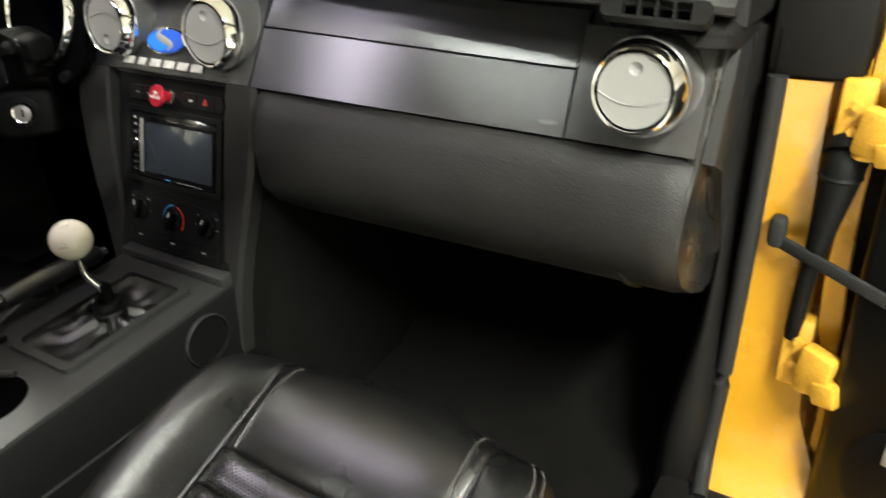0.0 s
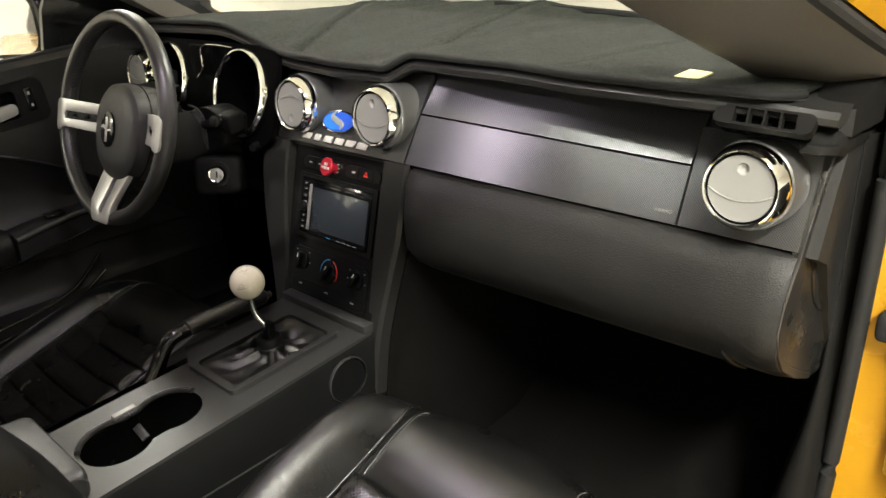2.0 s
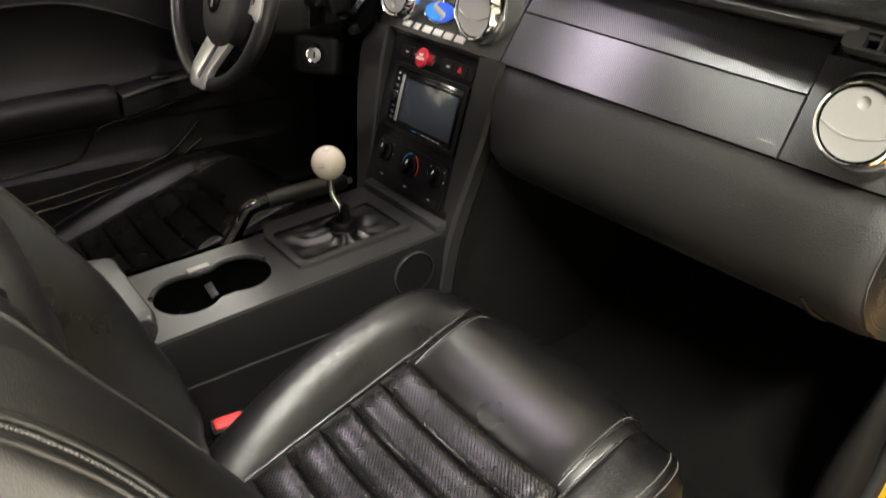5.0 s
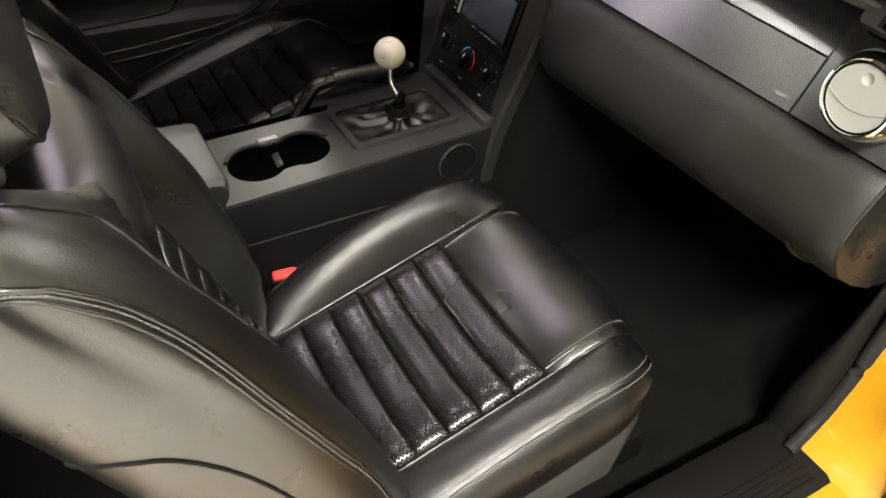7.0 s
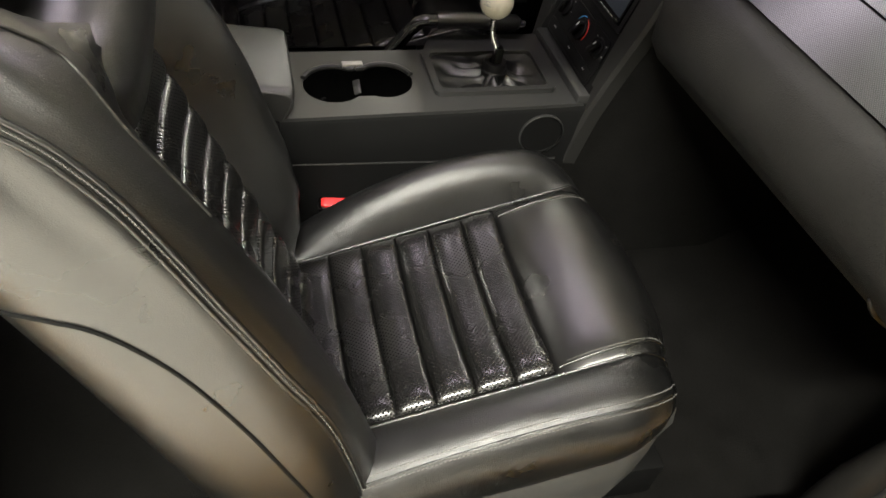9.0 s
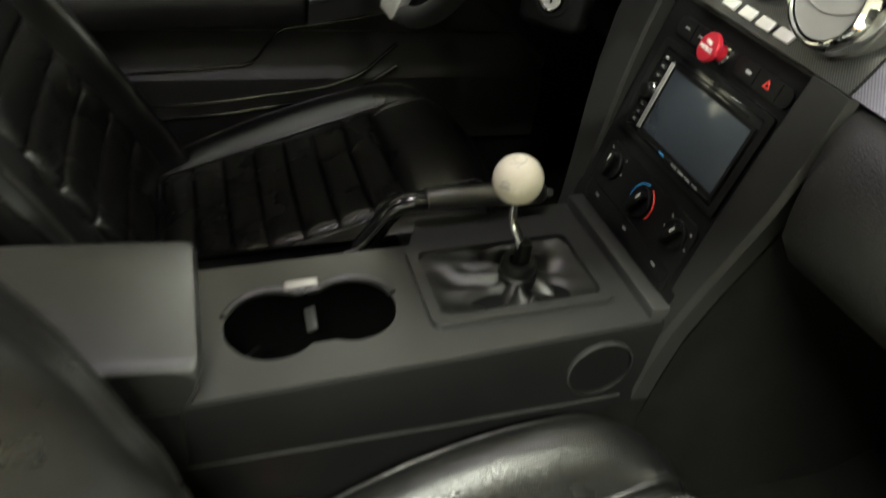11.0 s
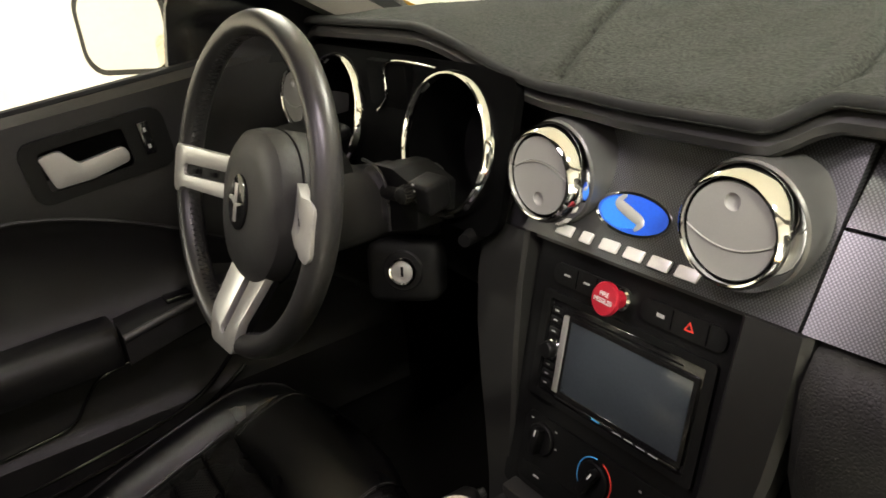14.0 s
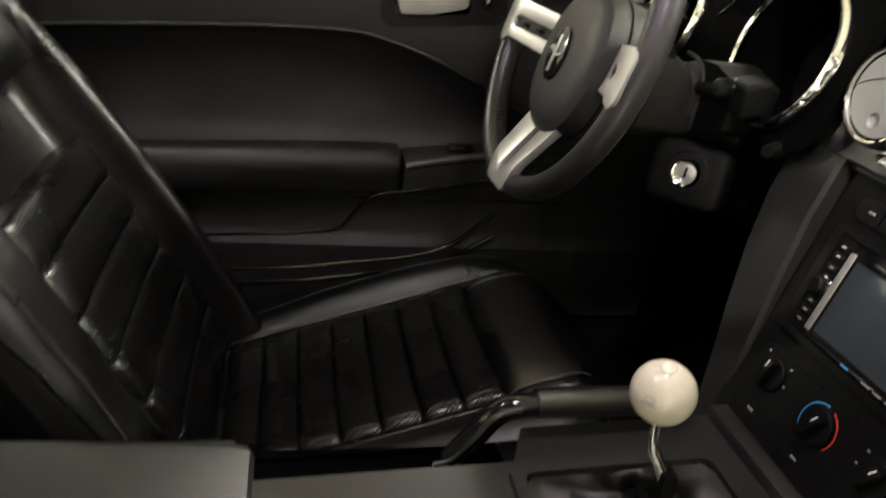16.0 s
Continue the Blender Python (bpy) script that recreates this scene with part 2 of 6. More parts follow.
def solid(bm, depth):
    """Gives a sheet thickness."""
    bmesh.ops.recalc_face_normals(bm, faces=bm.faces)
    bmesh.ops.solidify(bm, geom=bm.faces, thickness=depth)
    return bm


def lathe(profile, m=Matrix(), segs=48, caps=False):
    """Turns (radius, height) pairs about local z, then places by m."""
    rings = [[(r * math.cos(a), r * math.sin(a), h) for a in (2 * math.pi * k / segs for k in range(segs))] for r, h in profile]
    return moved(loft(rings, caps=caps), m)


def facing(at, tilt=0.0, turn=0.0):
    """Local z looks to the rear of the car (-y), tipped up by tilt degrees and turned to the right."""
    return pose(*at, 0, 0, turn) @ pose(0, 0, 0, 90 - tilt, 0, 0)


def smooth_path(points, n=8, closed=False):
    """Catmull-Rom through the points."""
    ps = [Vector(p) for p in points]
    out = []
    count = len(ps)
    for i in range(count if closed else count - 1):
        if closed:
            a, b, c, d = (ps[(i + k) % count] for k in (-1, 0, 1, 2))
        else:
            a, b, c, d = ps[max(i - 1, 0)], ps[i], ps[i + 1], ps[min(i + 2, count - 1)]
        for k in range(n):
            t = k / n
            out.append(0.5 * ((2 * b) + (c - a) * t + (2 * a - 5 * b + 4 * c - d) * t * t + (3 * b - a - 3 * c + d) * t ** 3))
    if not closed:
        out.append(ps[-1])
    return out


def tube(points, radius, segs=10, closed=False, flat=1.0):
    """A tube along points; radius may be a list."""
    ps = [Vector(p) for p in points]
    rings = []
    up = Vector((0.02, 0.03, 1)).normalized()
    for i, p in enumerate(ps):
        a = ps[i - 1] if (closed or i) else p
        b = ps[(i + 1) % len(ps)] if (closed or i < len(ps) - 1) else p
        d = (b - a).normalized()
        side = d.cross(up)
        if side.length < 0.05:
            side = d.cross(Vector((1, 0, 0)))
        side.normalize()
        over = side.cross(d)
        r = radius[i] if isinstance(radius, (list, tuple)) else radius
        rings.append([p + side * (r * math.cos(t)) + over * (r * flat * math.sin(t)) for t in (2 * math.pi * k / segs for k in range(segs))])
    return loft(rings, loop=closed)


def pillow(cx, cy, cz, sx, sy, sz, power=0.5, n=10):
    """A soft block: a sphere drawn out towards a box."""
    bm = bmesh.new()
    bmesh.ops.create_uvsphere(bm, u_segments=n * 4, v_segments=n * 2, radius=1)
    for v in bm.verts:
        c = [math.copysign(abs(q) ** power, q) for q in v.co]
        v.co = (cx + c[0] * sx / 2, cy + c[1] * sy / 2, cz + c[2] * sz / 2)
    return bm


def fillet(points, r, n=4):
    """Rounds the corners of an outline."""
    out = []
    count = len(points)
    for i in range(count):
        a, b, c = (Vector((*points[(i + k) % count], 0)) for k in (-1, 0, 1))
        p = b + (a - b) * min(r / (a - b).length, 0.45)
        q = b + (c - b) * min(r / (c - b).length, 0.45)
        for k in range(n + 1):
            t = k / n
            v = p * (1 - t) ** 2 + b * 2 * t * (1 - t) + q * t * t
            out.append((v.x, v.y))
    return out


def eased(bm, offset=0.0015):
    """Softens the sharp edges of a plate."""
    bmesh.ops.recalc_face_normals(bm, faces=bm.faces)
    sharp = [e for e in bm.edges if len(e.link_faces) == 2 and e.calc_face_angle(0) > 1.0]
    bmesh.ops.bevel(bm, geom=sharp, offset=offset, segments=2, affect="EDGES", profile=0.5, clamp_overlap=True)
    return bm


def plate(outer, holes, thick, m=Matrix()):
    """A flat plate with holes, in local x y, from local z 0 down to -thick."""
    bm = bmesh.new()
    edges = []
    for ring in [outer, *holes]:
        vs = [bm.verts.new((p[0], p[1], 0)) for p in ring]
        edges += [bm.edges.new((vs[i], vs[(i + 1) % len(vs)])) for i in range(len(vs))]
    bmesh.ops.triangle_fill(bm, edges=edges, use_beauty=True, use_dissolve=False)
    top = list(bm.faces)
    made = bmesh.ops.extrude_face_region(bm, geom=top)
    bmesh.ops.translate(bm, vec=(0, 0, -thick), verts=[g for g in made["geom"] if isinstance(g, bmesh.types.BMVert)])
    return moved(bm, m)


def rounded_rect(w, h, r, n=5, cx=0.0, cy=0.0):
    out = []
    for qx, qy, a0 in ((1, 1, 0), (-1, 1, 90), (-1, -1, 180), (1, -1, 270)):
        for k in range(n + 1):
            a = radians(a0 + 90 * k / n)
            out.append((cx + qx * (w / 2 - r) + r * math.cos(a), cy + qy * (h / 2 - r) + r * math.sin(a)))
    return out


def circle(cx, cy, r, n=40):
    return [(cx + r * math.cos(2 * math.pi * k / n), cy + r * math.sin(2 * math.pi * k / n)) for k in range(n)]


def wording(name, text, size, m, mat, parent, depth=0.0004):
    """Letters as a mesh, centred at m, reading in local x."""
    data = bpy.data.curves.new(name, "FONT")
    data.body, data.size, data.align_x, data.align_y, data.extrude = text, size, "CENTER", "CENTER", depth
    data.resolution_u = 3
    tmp = bpy.data.objects.new(name, data)
    scene.collection.objects.link(tmp)
    me = bpy.data.meshes.new_from_object(tmp.evaluated_get(bpy.context.evaluated_depsgraph_get()))
    bpy.data.objects.remove(tmp)
    me.transform(m)
    me.materials.clear()
    me.materials.append(mat)
    ob = new(name, me)
    ob.parent = parent
    return ob


def lerp(a, b, t):
    return a + (b - a) * t


def step(a, b, x):
    t = min(max((x - a) / (b - a), 0), 1)
    return t * t * (3 - 2 * t)


# ---- the showroom round the car ----
def block(name, b, mat, label, category, kind="structure"):
    return tagged(part(name, box(*b), mat, smooth=False), label, category, kind=kind)


block("floor", (-5, 6, -6, 6, -0.1, 0), FLOOR, "smooth pale showroom floor under the car", "floor")
block("ceiling", (-5, 6, -6, 6, 3.2, 3.3), DIM_WALL, "plain grey ceiling over the car", "ceiling")
block("wall_north", (-5, 6, 6, 6.1, 0, 3.2), DIM_WALL, "plain grey painted wall", "wall")
block("wall_south", (-5, 6, -6.1, -6, 0, 3.2), DIM_WALL, "plain grey painted wall", "wall")
block("wall_west", (-5.1, -5, -6, 6, 0, 3.2), WALL, "plain white painted wall beyond the driver's window", "wall")
block("wall_east", (6, 6.1, -6, 6, 0, 3.2), DIM_WALL, "plain grey painted wall", "wall")


# ---- dashboard ----
def seam_y(x):
    return -0.003 + 0.115 * max(abs(x) - 0.164, 0)


def seam_z(x):
    return 0.869 - 0.055 * max(abs(x) - 0.164, 0)


def fascia(x, s, off=0.0):
    """A point of the fascia: s 0 at the lower seam, 1 under the brow; off lifts it towards the seats."""
    lean = lerp(0.62, 0.46, step(0.16, 0.6, abs(x)))
    z = seam_z(x) + 0.125 * s
    y = seam_y(x) + 0.125 * s * lean + 0.125 * max(s - 0.545, 0) * 0.36 * step(0.163, 0.167, x) * step(0.588, 0.586, x)
    k = 1 / math.hypot(1, lean)
    return (x, y - off * k, z + off * k * lean)


dash = thing("dashboard", "black grained dashboard with dotted metal fascia and silver round vents", "dashboard", (0, 0.2, 0.6))


def dpart(name, bm, mat, label="", smooth=True):
    return part(name, moved(bm, Matrix.Translation((0, -0.2, -0.6))), mat, dash, label, smooth)


def table(x, rows):
    """A smooth curve through (x, value) rows."""
    for (a, va), (b, vb) in zip(rows, rows[1:]):
        if x <= b:
            return lerp(va, vb, step(a, b, x)) if x > a else va
    return rows[-1][1]


def brow_y(x):
    """The rear edge of the dash top."""
    return table(x, [(-0.75, 0.06), (-0.62, 0.03), (-0.3, 0.022), (-0.12, 0.02), (0.105, 0.022), (0.155, 0.046), (0.3, 0.036), (0.58, 0.036), (0.66, 0.052), (0.75, 0.07)])


def brow_z(x):
    return table(x, [(-0.75, 1.03), (-0.62, 1.05), (-0.36, 1.054), (-0.10, 1.006), (0.0, 1.001), (0.105, 1.001), (0.15, 1.021), (0.3, 1.021), (0.47, 1.0135), (0.58, 1.0115), (0.66, 1.0075), (0.75, 1.0)])


XS = [-0.745 + 1.49 * k / 120 for k in range(121)]
rings = []
for x in XS:
    f0, f1 = fascia(x, -0.02, -0.012), fascia(x, 1.0, -0.012)
    by, bz = brow_y(x), brow_z(x)
    sink = 0.11 * step(-0.635, -0.62, x) * step(-0.166, -0.175, x)
    f0, fm, f1 = ((p[0], p[1] + sink, p[2]) for p in (f0, fascia(x, 0.5, -0.012), f1))
    rings.append([f0, fm, f1, (x, max(f1[1] - 0.01, by + 0.03), bz - 0.014), (x, by + 0.008, bz - 0.0215), (x, by + 0.001, bz - 0.018), (x, by, bz - 0.011),
                  (x, by + 0.006, bz - 0.004), (x, by + 0.02, bz - 0.002), (x, 0.2, bz - 0.003), (x, 0.42, 1.005), (x, 0.62, 0.995), (x, 0.62, 0.6), (x, 0.2, 0.64), (x, f0[1] + 0.04, f0[2] - 0.02)])
dpart("dash_top", loft(rings), DASH_TOP, "soft black dash top with a rolled brow")


def fascia_panel(name, x0, x1, s0, s1, label="", nx=24):
    xs = [lerp(x0, x1, k / nx) for k in range(nx + 1)]
    front = []
    for x in xs:
        ring = [fascia(x, lerp(s0, s1, k / 6), 0.0) for k in range(7)]
        ring += [fascia(x, lerp(s0, s1, k / 6), -0.008) for k in range(6, -1, -1)]
        front.append(ring)
    bm = loft(front)
    return dpart(name, bm, FASCIA, label)


fascia_panel("centre_fascia", -0.1625, 0.1625, 0.0, 0.98, "dotted dark metal centre fascia")
fascia_panel("centre_fascia_end", -0.196, -0.1645, 0.0, 0.9, "narrow dotted metal strip beside the dials", 4)
fascia_panel("airbag_panel", 0.1655, 0.5855, 0.0, 0.535, "lower dotted metal passenger panel")
fascia_panel("upper_panel", 0.1655, 0.5855, 0.555, 0.98, "upper dotted metal passenger panel")
fascia_panel("vent_fascia", 0.5885, 0.7265, 0.0, 0.9, "dotted metal end panel round the vent", 10)
fascia_panel("vent_fascia", -0.738, -0.565, 0.0, 0.9, "dotted metal end panel round the vent", 10)

# grained lower panel, glovebox side
LOWER = [(0.004, -0.004), (-0.008, -0.01), (-0.022, -0.032), (-0.036, -0.062), (-0.042, -0.09), (-0.034, -0.122), (-0.012, -0.152), (0.03, -0.182), (0.075, -0.203), (0.12, -0.216), (0.22, -0.225)]


def lower_ring(x, sign=1, drop=1.0):
    out = [(x, seam_y(x) + a, seam_z(x) + b * drop) for a, b in LOWER]
    out += [(x, 0.4, out[-1][2]), (x, 0.4, seam_z(x) - 0.004)]
    return out


def lower_panel(x0, x1, n=40):
    rings = []
    for k in range(n + 1):
        x = lerp(x0, x1, k / n)
        edge = min(k, 3.0 * (n - k)) / n * abs(x1 - x0)
        pull = 1 - step(0, 0.012, edge)
        e = min((x - x0) / 0.055, 1)
        full = math.sqrt(1 - (1 - e) ** 2) if x1 - x0 > 0.1 else 1
        ring = []
        for i, p in enumerate(lower_ring(x)):
            z = p[2] if i < 3 else max(p[2], seam_z(x) - lerp(0.105, 0.226, full))
            y = p[1] if i < 3 or i > 10 else max(p[1], seam_y(x) - lerp(0.026, 0.043, full))
            ring.append((x, y + 0.006 * pull, z))
        rings.append(ring)
    return loft(rings)


dpart("glovebox", lower_panel(0.1765, 0.7265), VINYL, "grained black glovebox panel, closed")
# flat end of the dashboard, facing the door
cap = [fascia(0.737, t, -0.002)[1:] for t in (0.93, 0.7, 0.45, 0.2, 0.0)] + [(p[1] + 0.0075, p[2]) for p in lower_ring(0.737)[1:9]] + [(0.105, 0.6625), (0.13, 0.645), (0.2, 0.63), (0.235, 0.64), (0.235, 0.95)]
face = plate([(y, z) for y, z in cap], [], 0.012, Matrix(((0.065, 0, 1, 0.7268), (1, 0, 0, 0), (0, 1, 0, 0), (0, 0, 0, 1))))
dpart("end_cap", eased(face, 0.0015), END_CAP, "smooth black dash end cap")
cover = [(0.7272 + 0.065 * y, y, z) for y, z, _ in smooth_path([(0.13, 0.93, 0), (0.105, 0.88, 0), (0.098, 0.82, 0), (0.112, 0.77, 0), (0.145, 0.735, 0), (0.2, 0.715, 0)], 6)]
dpart("cover_seam", tube(cover, 0.0012, 6), DARK, "curved seam of the fuse cover")
dpart("lower_lip", tube(smooth_path([(0.728, 0.056, 0.707), (0.7295, 0.078, 0.684), (0.7315, 0.107, 0.666), (0.7335, 0.14, 0.648), (0.738, 0.2, 0.635)], 6), 0.003, 8), END_CAP)
dpart("glovebox_latch", tube(smooth_path([(0.664, 0.03, 0.704), (0.668, 0.05, 0.684), (0.673, 0.07, 0.6685), (0.678, 0.085, 0.6575)], 5), [0.0015, 0.003, 0.004, 0.005, 0.005, 0.0055, 0.0055, 0.005, 0.005, 0.0045, 0.004, 0.0035, 0.003, 0.002, 0.002, 0.001], 8), PLASTIC, "curved finger pull of the glovebox")

# round vents
def vent(at, dimple_up, tilt=6, turn=0):
    ob = thing("air_vent", "round silver-grey air vent with a chrome ring, closed flaps", "air vent", at, "round dashboard vents")
    m = facing((0, 0, 0), tilt, turn)
    part("housing", lathe([(0.053, -0.058), (0.0528, -0.036), (0.0522, -0.022), (0.0512, -0.0145), (0.049, -0.0125), (0.043, -0.0125)], m, 56), HOUSING, ob, "silver-grey housing")
    part("chrome_ring", lathe([(0.047, -0.02), (0.0496, -0.013), (0.0503, -0.0085), (0.0498, -0.0045), (0.0476, 0.001), (0.0452, 0.0058), (0.0434, 0.0088), (0.0418, 0.0102), (0.0402, 0.0096), (0.0388, 0.005), (0.0388, -0.01)], m, 56), CHROME, ob, "polished chrome ring")
    part("gasket", lathe([(0.0389, 0.001), (0.0389, 0.005), (0.0383, 0.006), (0.0376, 0.004), (0.0376, -0.004)], m, 56), GLOSS, ob)
    sgn = 1 if dimple_up else -1
    # two flaps meeting on a curved line
    R = 0.0373
    bm = bmesh.new()
    curve = []
    for k in range(25):
        t = lerp(-1, 1, k / 24)
        x = 0.0366 * t
        curve.append((x, sgn * (-0.0135 + 0.0115 * t * t)))
    big = [(x, y + sgn * 0.0006) for x, y in curve]
    a0 = math.atan2(big[-1][1], big[-1][0])
    a1 = math.atan2(big[0][1], big[0][0])
    arc = lambda s, e: [(R * math.cos(lerp(s, e, k / 30)), R * math.sin(lerp(s, e, k / 30))) for k in range(1, 30)]
    if sgn > 0:
        large = big + arc(a0, a1 + 2 * math.pi if a1 < a0 else a1)
        small = [(x, y - 0.0012) for x, y in curve] + arc(a0, a1 - 2 * math.pi if a1 > a0 else a1)
    else:
        large = big + arc(a0, a1 - 2 * math.pi if a1 > a0 else a1)
        small = [(x, y + 0.0012) for x, y in curve] + arc(a0, a1 + 2 * math.pi if a1 < a0 else a1)
    dim = circle(0, sgn * 0.0225, 0.0069, 24)
    part("flap", plate(large, [dim], 0.004, m @ Matrix.Translation((0, 0, 0.006))), VENT, ob, "grey flap with a finger dimple")
    part("flap", plate(small, [], 0.004, m @ Matrix.Translation((0, 0, 0.0058))), VENT, ob)
    part("seam_strip", tube([m @ Vector((x, y, 0.0066)) for x, y in curve], 0.0007, 6), SILVER, ob)
    part("dimple", lathe([(0.007, 0.0), (0.0065, -0.0012), (0.005, -0.0024), (0.0, -0.003)], m @ Matrix.Translation((0, sgn * 0.0225, 0.006)), 24), VENT, ob)
    return ob


vent((0.106, -0.003, 0.933), True)
vent((-0.101, -0.003, 0.933), False)
vent((0.668, 0.031, 0.912), True)
vent((-0.632, -0.012, 0.948), True)

# side window defroster grille
grille = thing("defroster_grille", "black side window defroster grille with four slots", "grille", (0.66, 0.06, 0.98))
gm = Matrix.Translation((0.677, 0.0425, 0.99)) @ pose(0, 0, 0, 48, 2, 0)
gl = Matrix.Translation((-0.66, -0.06, -0.98))
outer = rounded_rect(0.106, 0.0245, 0.008)
slots = [[(x + dx, y) for dx, y in ((-0.006, -0.009), (0.0088, -0.009), (0.006, 0.009), (-0.0088, 0.009))] for x in (-0.0245, -0.0072, 0.0101, 0.0274)]
part("bezel", moved(plate(outer, slots, 0.012, gm), gl), KICK, grille)
part("backing", moved(plate(rounded_rect(0.097, 0.022, 0.006), [], 0.004, gm @ Matrix.Translation((0, 0, -0.02))), gl), UNLIT_BLACK, grille)
rings = []
for k in range(9):
    turn = math.pi / 2 * k / 8
    x, y0 = 0.714 + 0.035 * math.sin(turn), 0.057 + 0.03 * (1 - math.cos(turn))
    z0, z1 = 0.95 - 0.004 * (1 - math.cos(turn)), 0.976 - 0.012 * (1 - math.cos(turn))
    rings.append([(x, y0 + 0.008, z0), (x, y0 + 0.001, z0 + 0.003), (x, y0 + 0.003, z0 + 0.012), (x, y0 + 0.012, z1 - 0.01), (x, y0 + 0.02, z1 - 0.002), (x, y0 + 0.032, z1), (x, 0.24, z1 + 0.002), (x, 0.24, z0)])
dpart("brow_corner", loft(rings), KICK, "dark dash corner beside the grille")
dpart("pillar_foot", loft([[(0.712, 0.088, 0.97), (0.752, 0.1, 0.966), (0.765, 0.3, 0.966), (0.69, 0.3, 0.97)], [(0.708, 0.1, 0.996), (0.75, 0.11, 0.994), (0.765, 0.3, 1.0), (0.685, 0.3, 1.0)], [(0.7, 0.16, 1.01), (0.75, 0.16, 1.012), (0.765, 0.3, 1.02), (0.68, 0.3, 1.01)]]), KICK, "trim at the foot of the pillar")

# dash mat
CREASES = [[(0.138, 0.02), (0.113, 0.115), (0.074, 0.261), (0.046, 0.382), (0.01, 0.57)], [(-0.108, 0.02), (-0.194, 0.156), (-0.296, 0.326), (-0.42, 0.5)], [(0.42, 0.03), (0.44, 0.25), (0.46, 0.5)]]


def crease_gap(x, y):
    """Distance to the nearest crease, signed across it, with the crease's weight."""
    best, weight = 9.0, 0.0
    for n, line in enumerate(CREASES):
        for (x0, y0), (x1, y1) in zip(line, line[1:]):
            dx, dy = x1 - x0, y1 - y0
            k = min(max(((x - x0) * dx + (y - y0) * dy) / (dx * dx + dy * dy), 0), 1)
            d = math.hypot(x - x0 - k * dx, y - y0 - k * dy)
            if d < abs(best):
                best, weight = math.copysign(d, dx * (y - y0) - dy * (x - x0)), (1.0, 0.8, 0.25)[n]
    return best, weight


def mat_at(x, y):
    """Height of the mat."""
    by, bz = brow_y(x), brow_z(x)
    far = table(x, [(-0.7, 1.02), (-0.4, 1.05), (0.0, 1.045), (0.3, 1.03), (0.7, 1.0)])
    v = (max(y - by + 0.002, 0) / (0.602 - by)) ** (1 / 1.15)
    fade = step(0.0, 0.03, y - by)
    z = lerp(bz + 0.006, far, step(0.0, 0.95, v)) + fade * (0.0015 * math.sin(x * 31) + 0.001 * math.sin(x * 77) + 0.0012 * math.sin(14 * x + 9 * v))
    d, weight = crease_gap(x, y)
    z += weight * fade * (0.008 * math.exp(-((d - 0.016) / 0.014) ** 2) + 0.005 * math.exp(-((d + 0.016) / 0.014) ** 2) - 0.012 * math.exp(-(d / 0.0042) ** 2))
    return z + 0.0022 * fade * noise.noise((x * 9, y * 9, 3.0)) + 0.0008 * fade * noise.noise((x * 40, y * 40, 7.0))


rings = []
mat_x = [-0.70 + 1.4 * k / 280 for k in range(281)]


def mat_edge(x):
    return brow_y(x) + 0.04 * (1 - math.sqrt(max(1 - (max(abs(x) - 0.66, 0) / 0.0405) ** 2, 0)))


for x in mat_x:
    by = mat_edge(x)
    sec = [(x, by - 0.002, mat_at(x, by) - 0.007)]
    sec += [(x, lerp(by - 0.002, 0.60, (k / 70) ** 1.15), mat_at(x, lerp(by - 0.002, 0.60, (k / 70) ** 1.15))) for k in range(1, 71)]
    rings.append(sec)
mat_ob = thing("dash_mat", "charcoal felt dash mat with a piped edge lying on the dashboard", "dash mat", (0, 0.2, 1.0))
mo = Matrix.Translation((0, -0.2, -1.0))
part("felt", moved(solid(loft(rings, closed=False), -0.004), mo), FELT, mat_ob)
edge = [Vector((x, mat_edge(x), brow_z(x) + 0.004)) for x in mat_x]
part("piping", moved(tube(edge, 0.0058, 10), mo), PIPING, mat_ob, "black piped edge")
slot = smooth_path([(0.30, 0.52, 1.034), (0.22, 0.535, 1.037), (0.12, 0.55, 1.041), (0.02, 0.56, 1.046), (-0.1, 0.56, 1.05)], 6)
part("rolled_slot_edge", moved(tube(slot, 0.009, 8), mo), PIPING, mat_ob, "rolled edge round the demister slot")
tagged(part("paper_tag", moved(box(-0.0175, 0.0175, -0.0135, 0.0135, 0, 0.003, 0.001), pose(0.579, 0.08, mat_at(0.579, 0.08) + 0.004, 10, 0, -17)), PAPER), "small cream paper tag lying on the dash mat", "tag")

# ---- centre stack ----
stack = thing("centre_stack", "black centre stack with buttons, display and climate controls", "centre stack", (0, 0, 0.6))
so = Matrix.Translation((0, 0, -0.6))


def stack_y(z):
    return 0.012 - 0.27 * (0.868 - z)


BZ = math.degrees(math.atan(0.27))
# local frame of the bezel: x right, y up the slope, z towards the seats; origin at head unit centre
SM = pose(0.001, stack_y(0.748), 0.748, 90 - BZ, 0, 0)


def spart(name, bm, mat, parent=None, label=""):
    return part(name, moved(bm, so @ SM), mat, parent or stack, label)


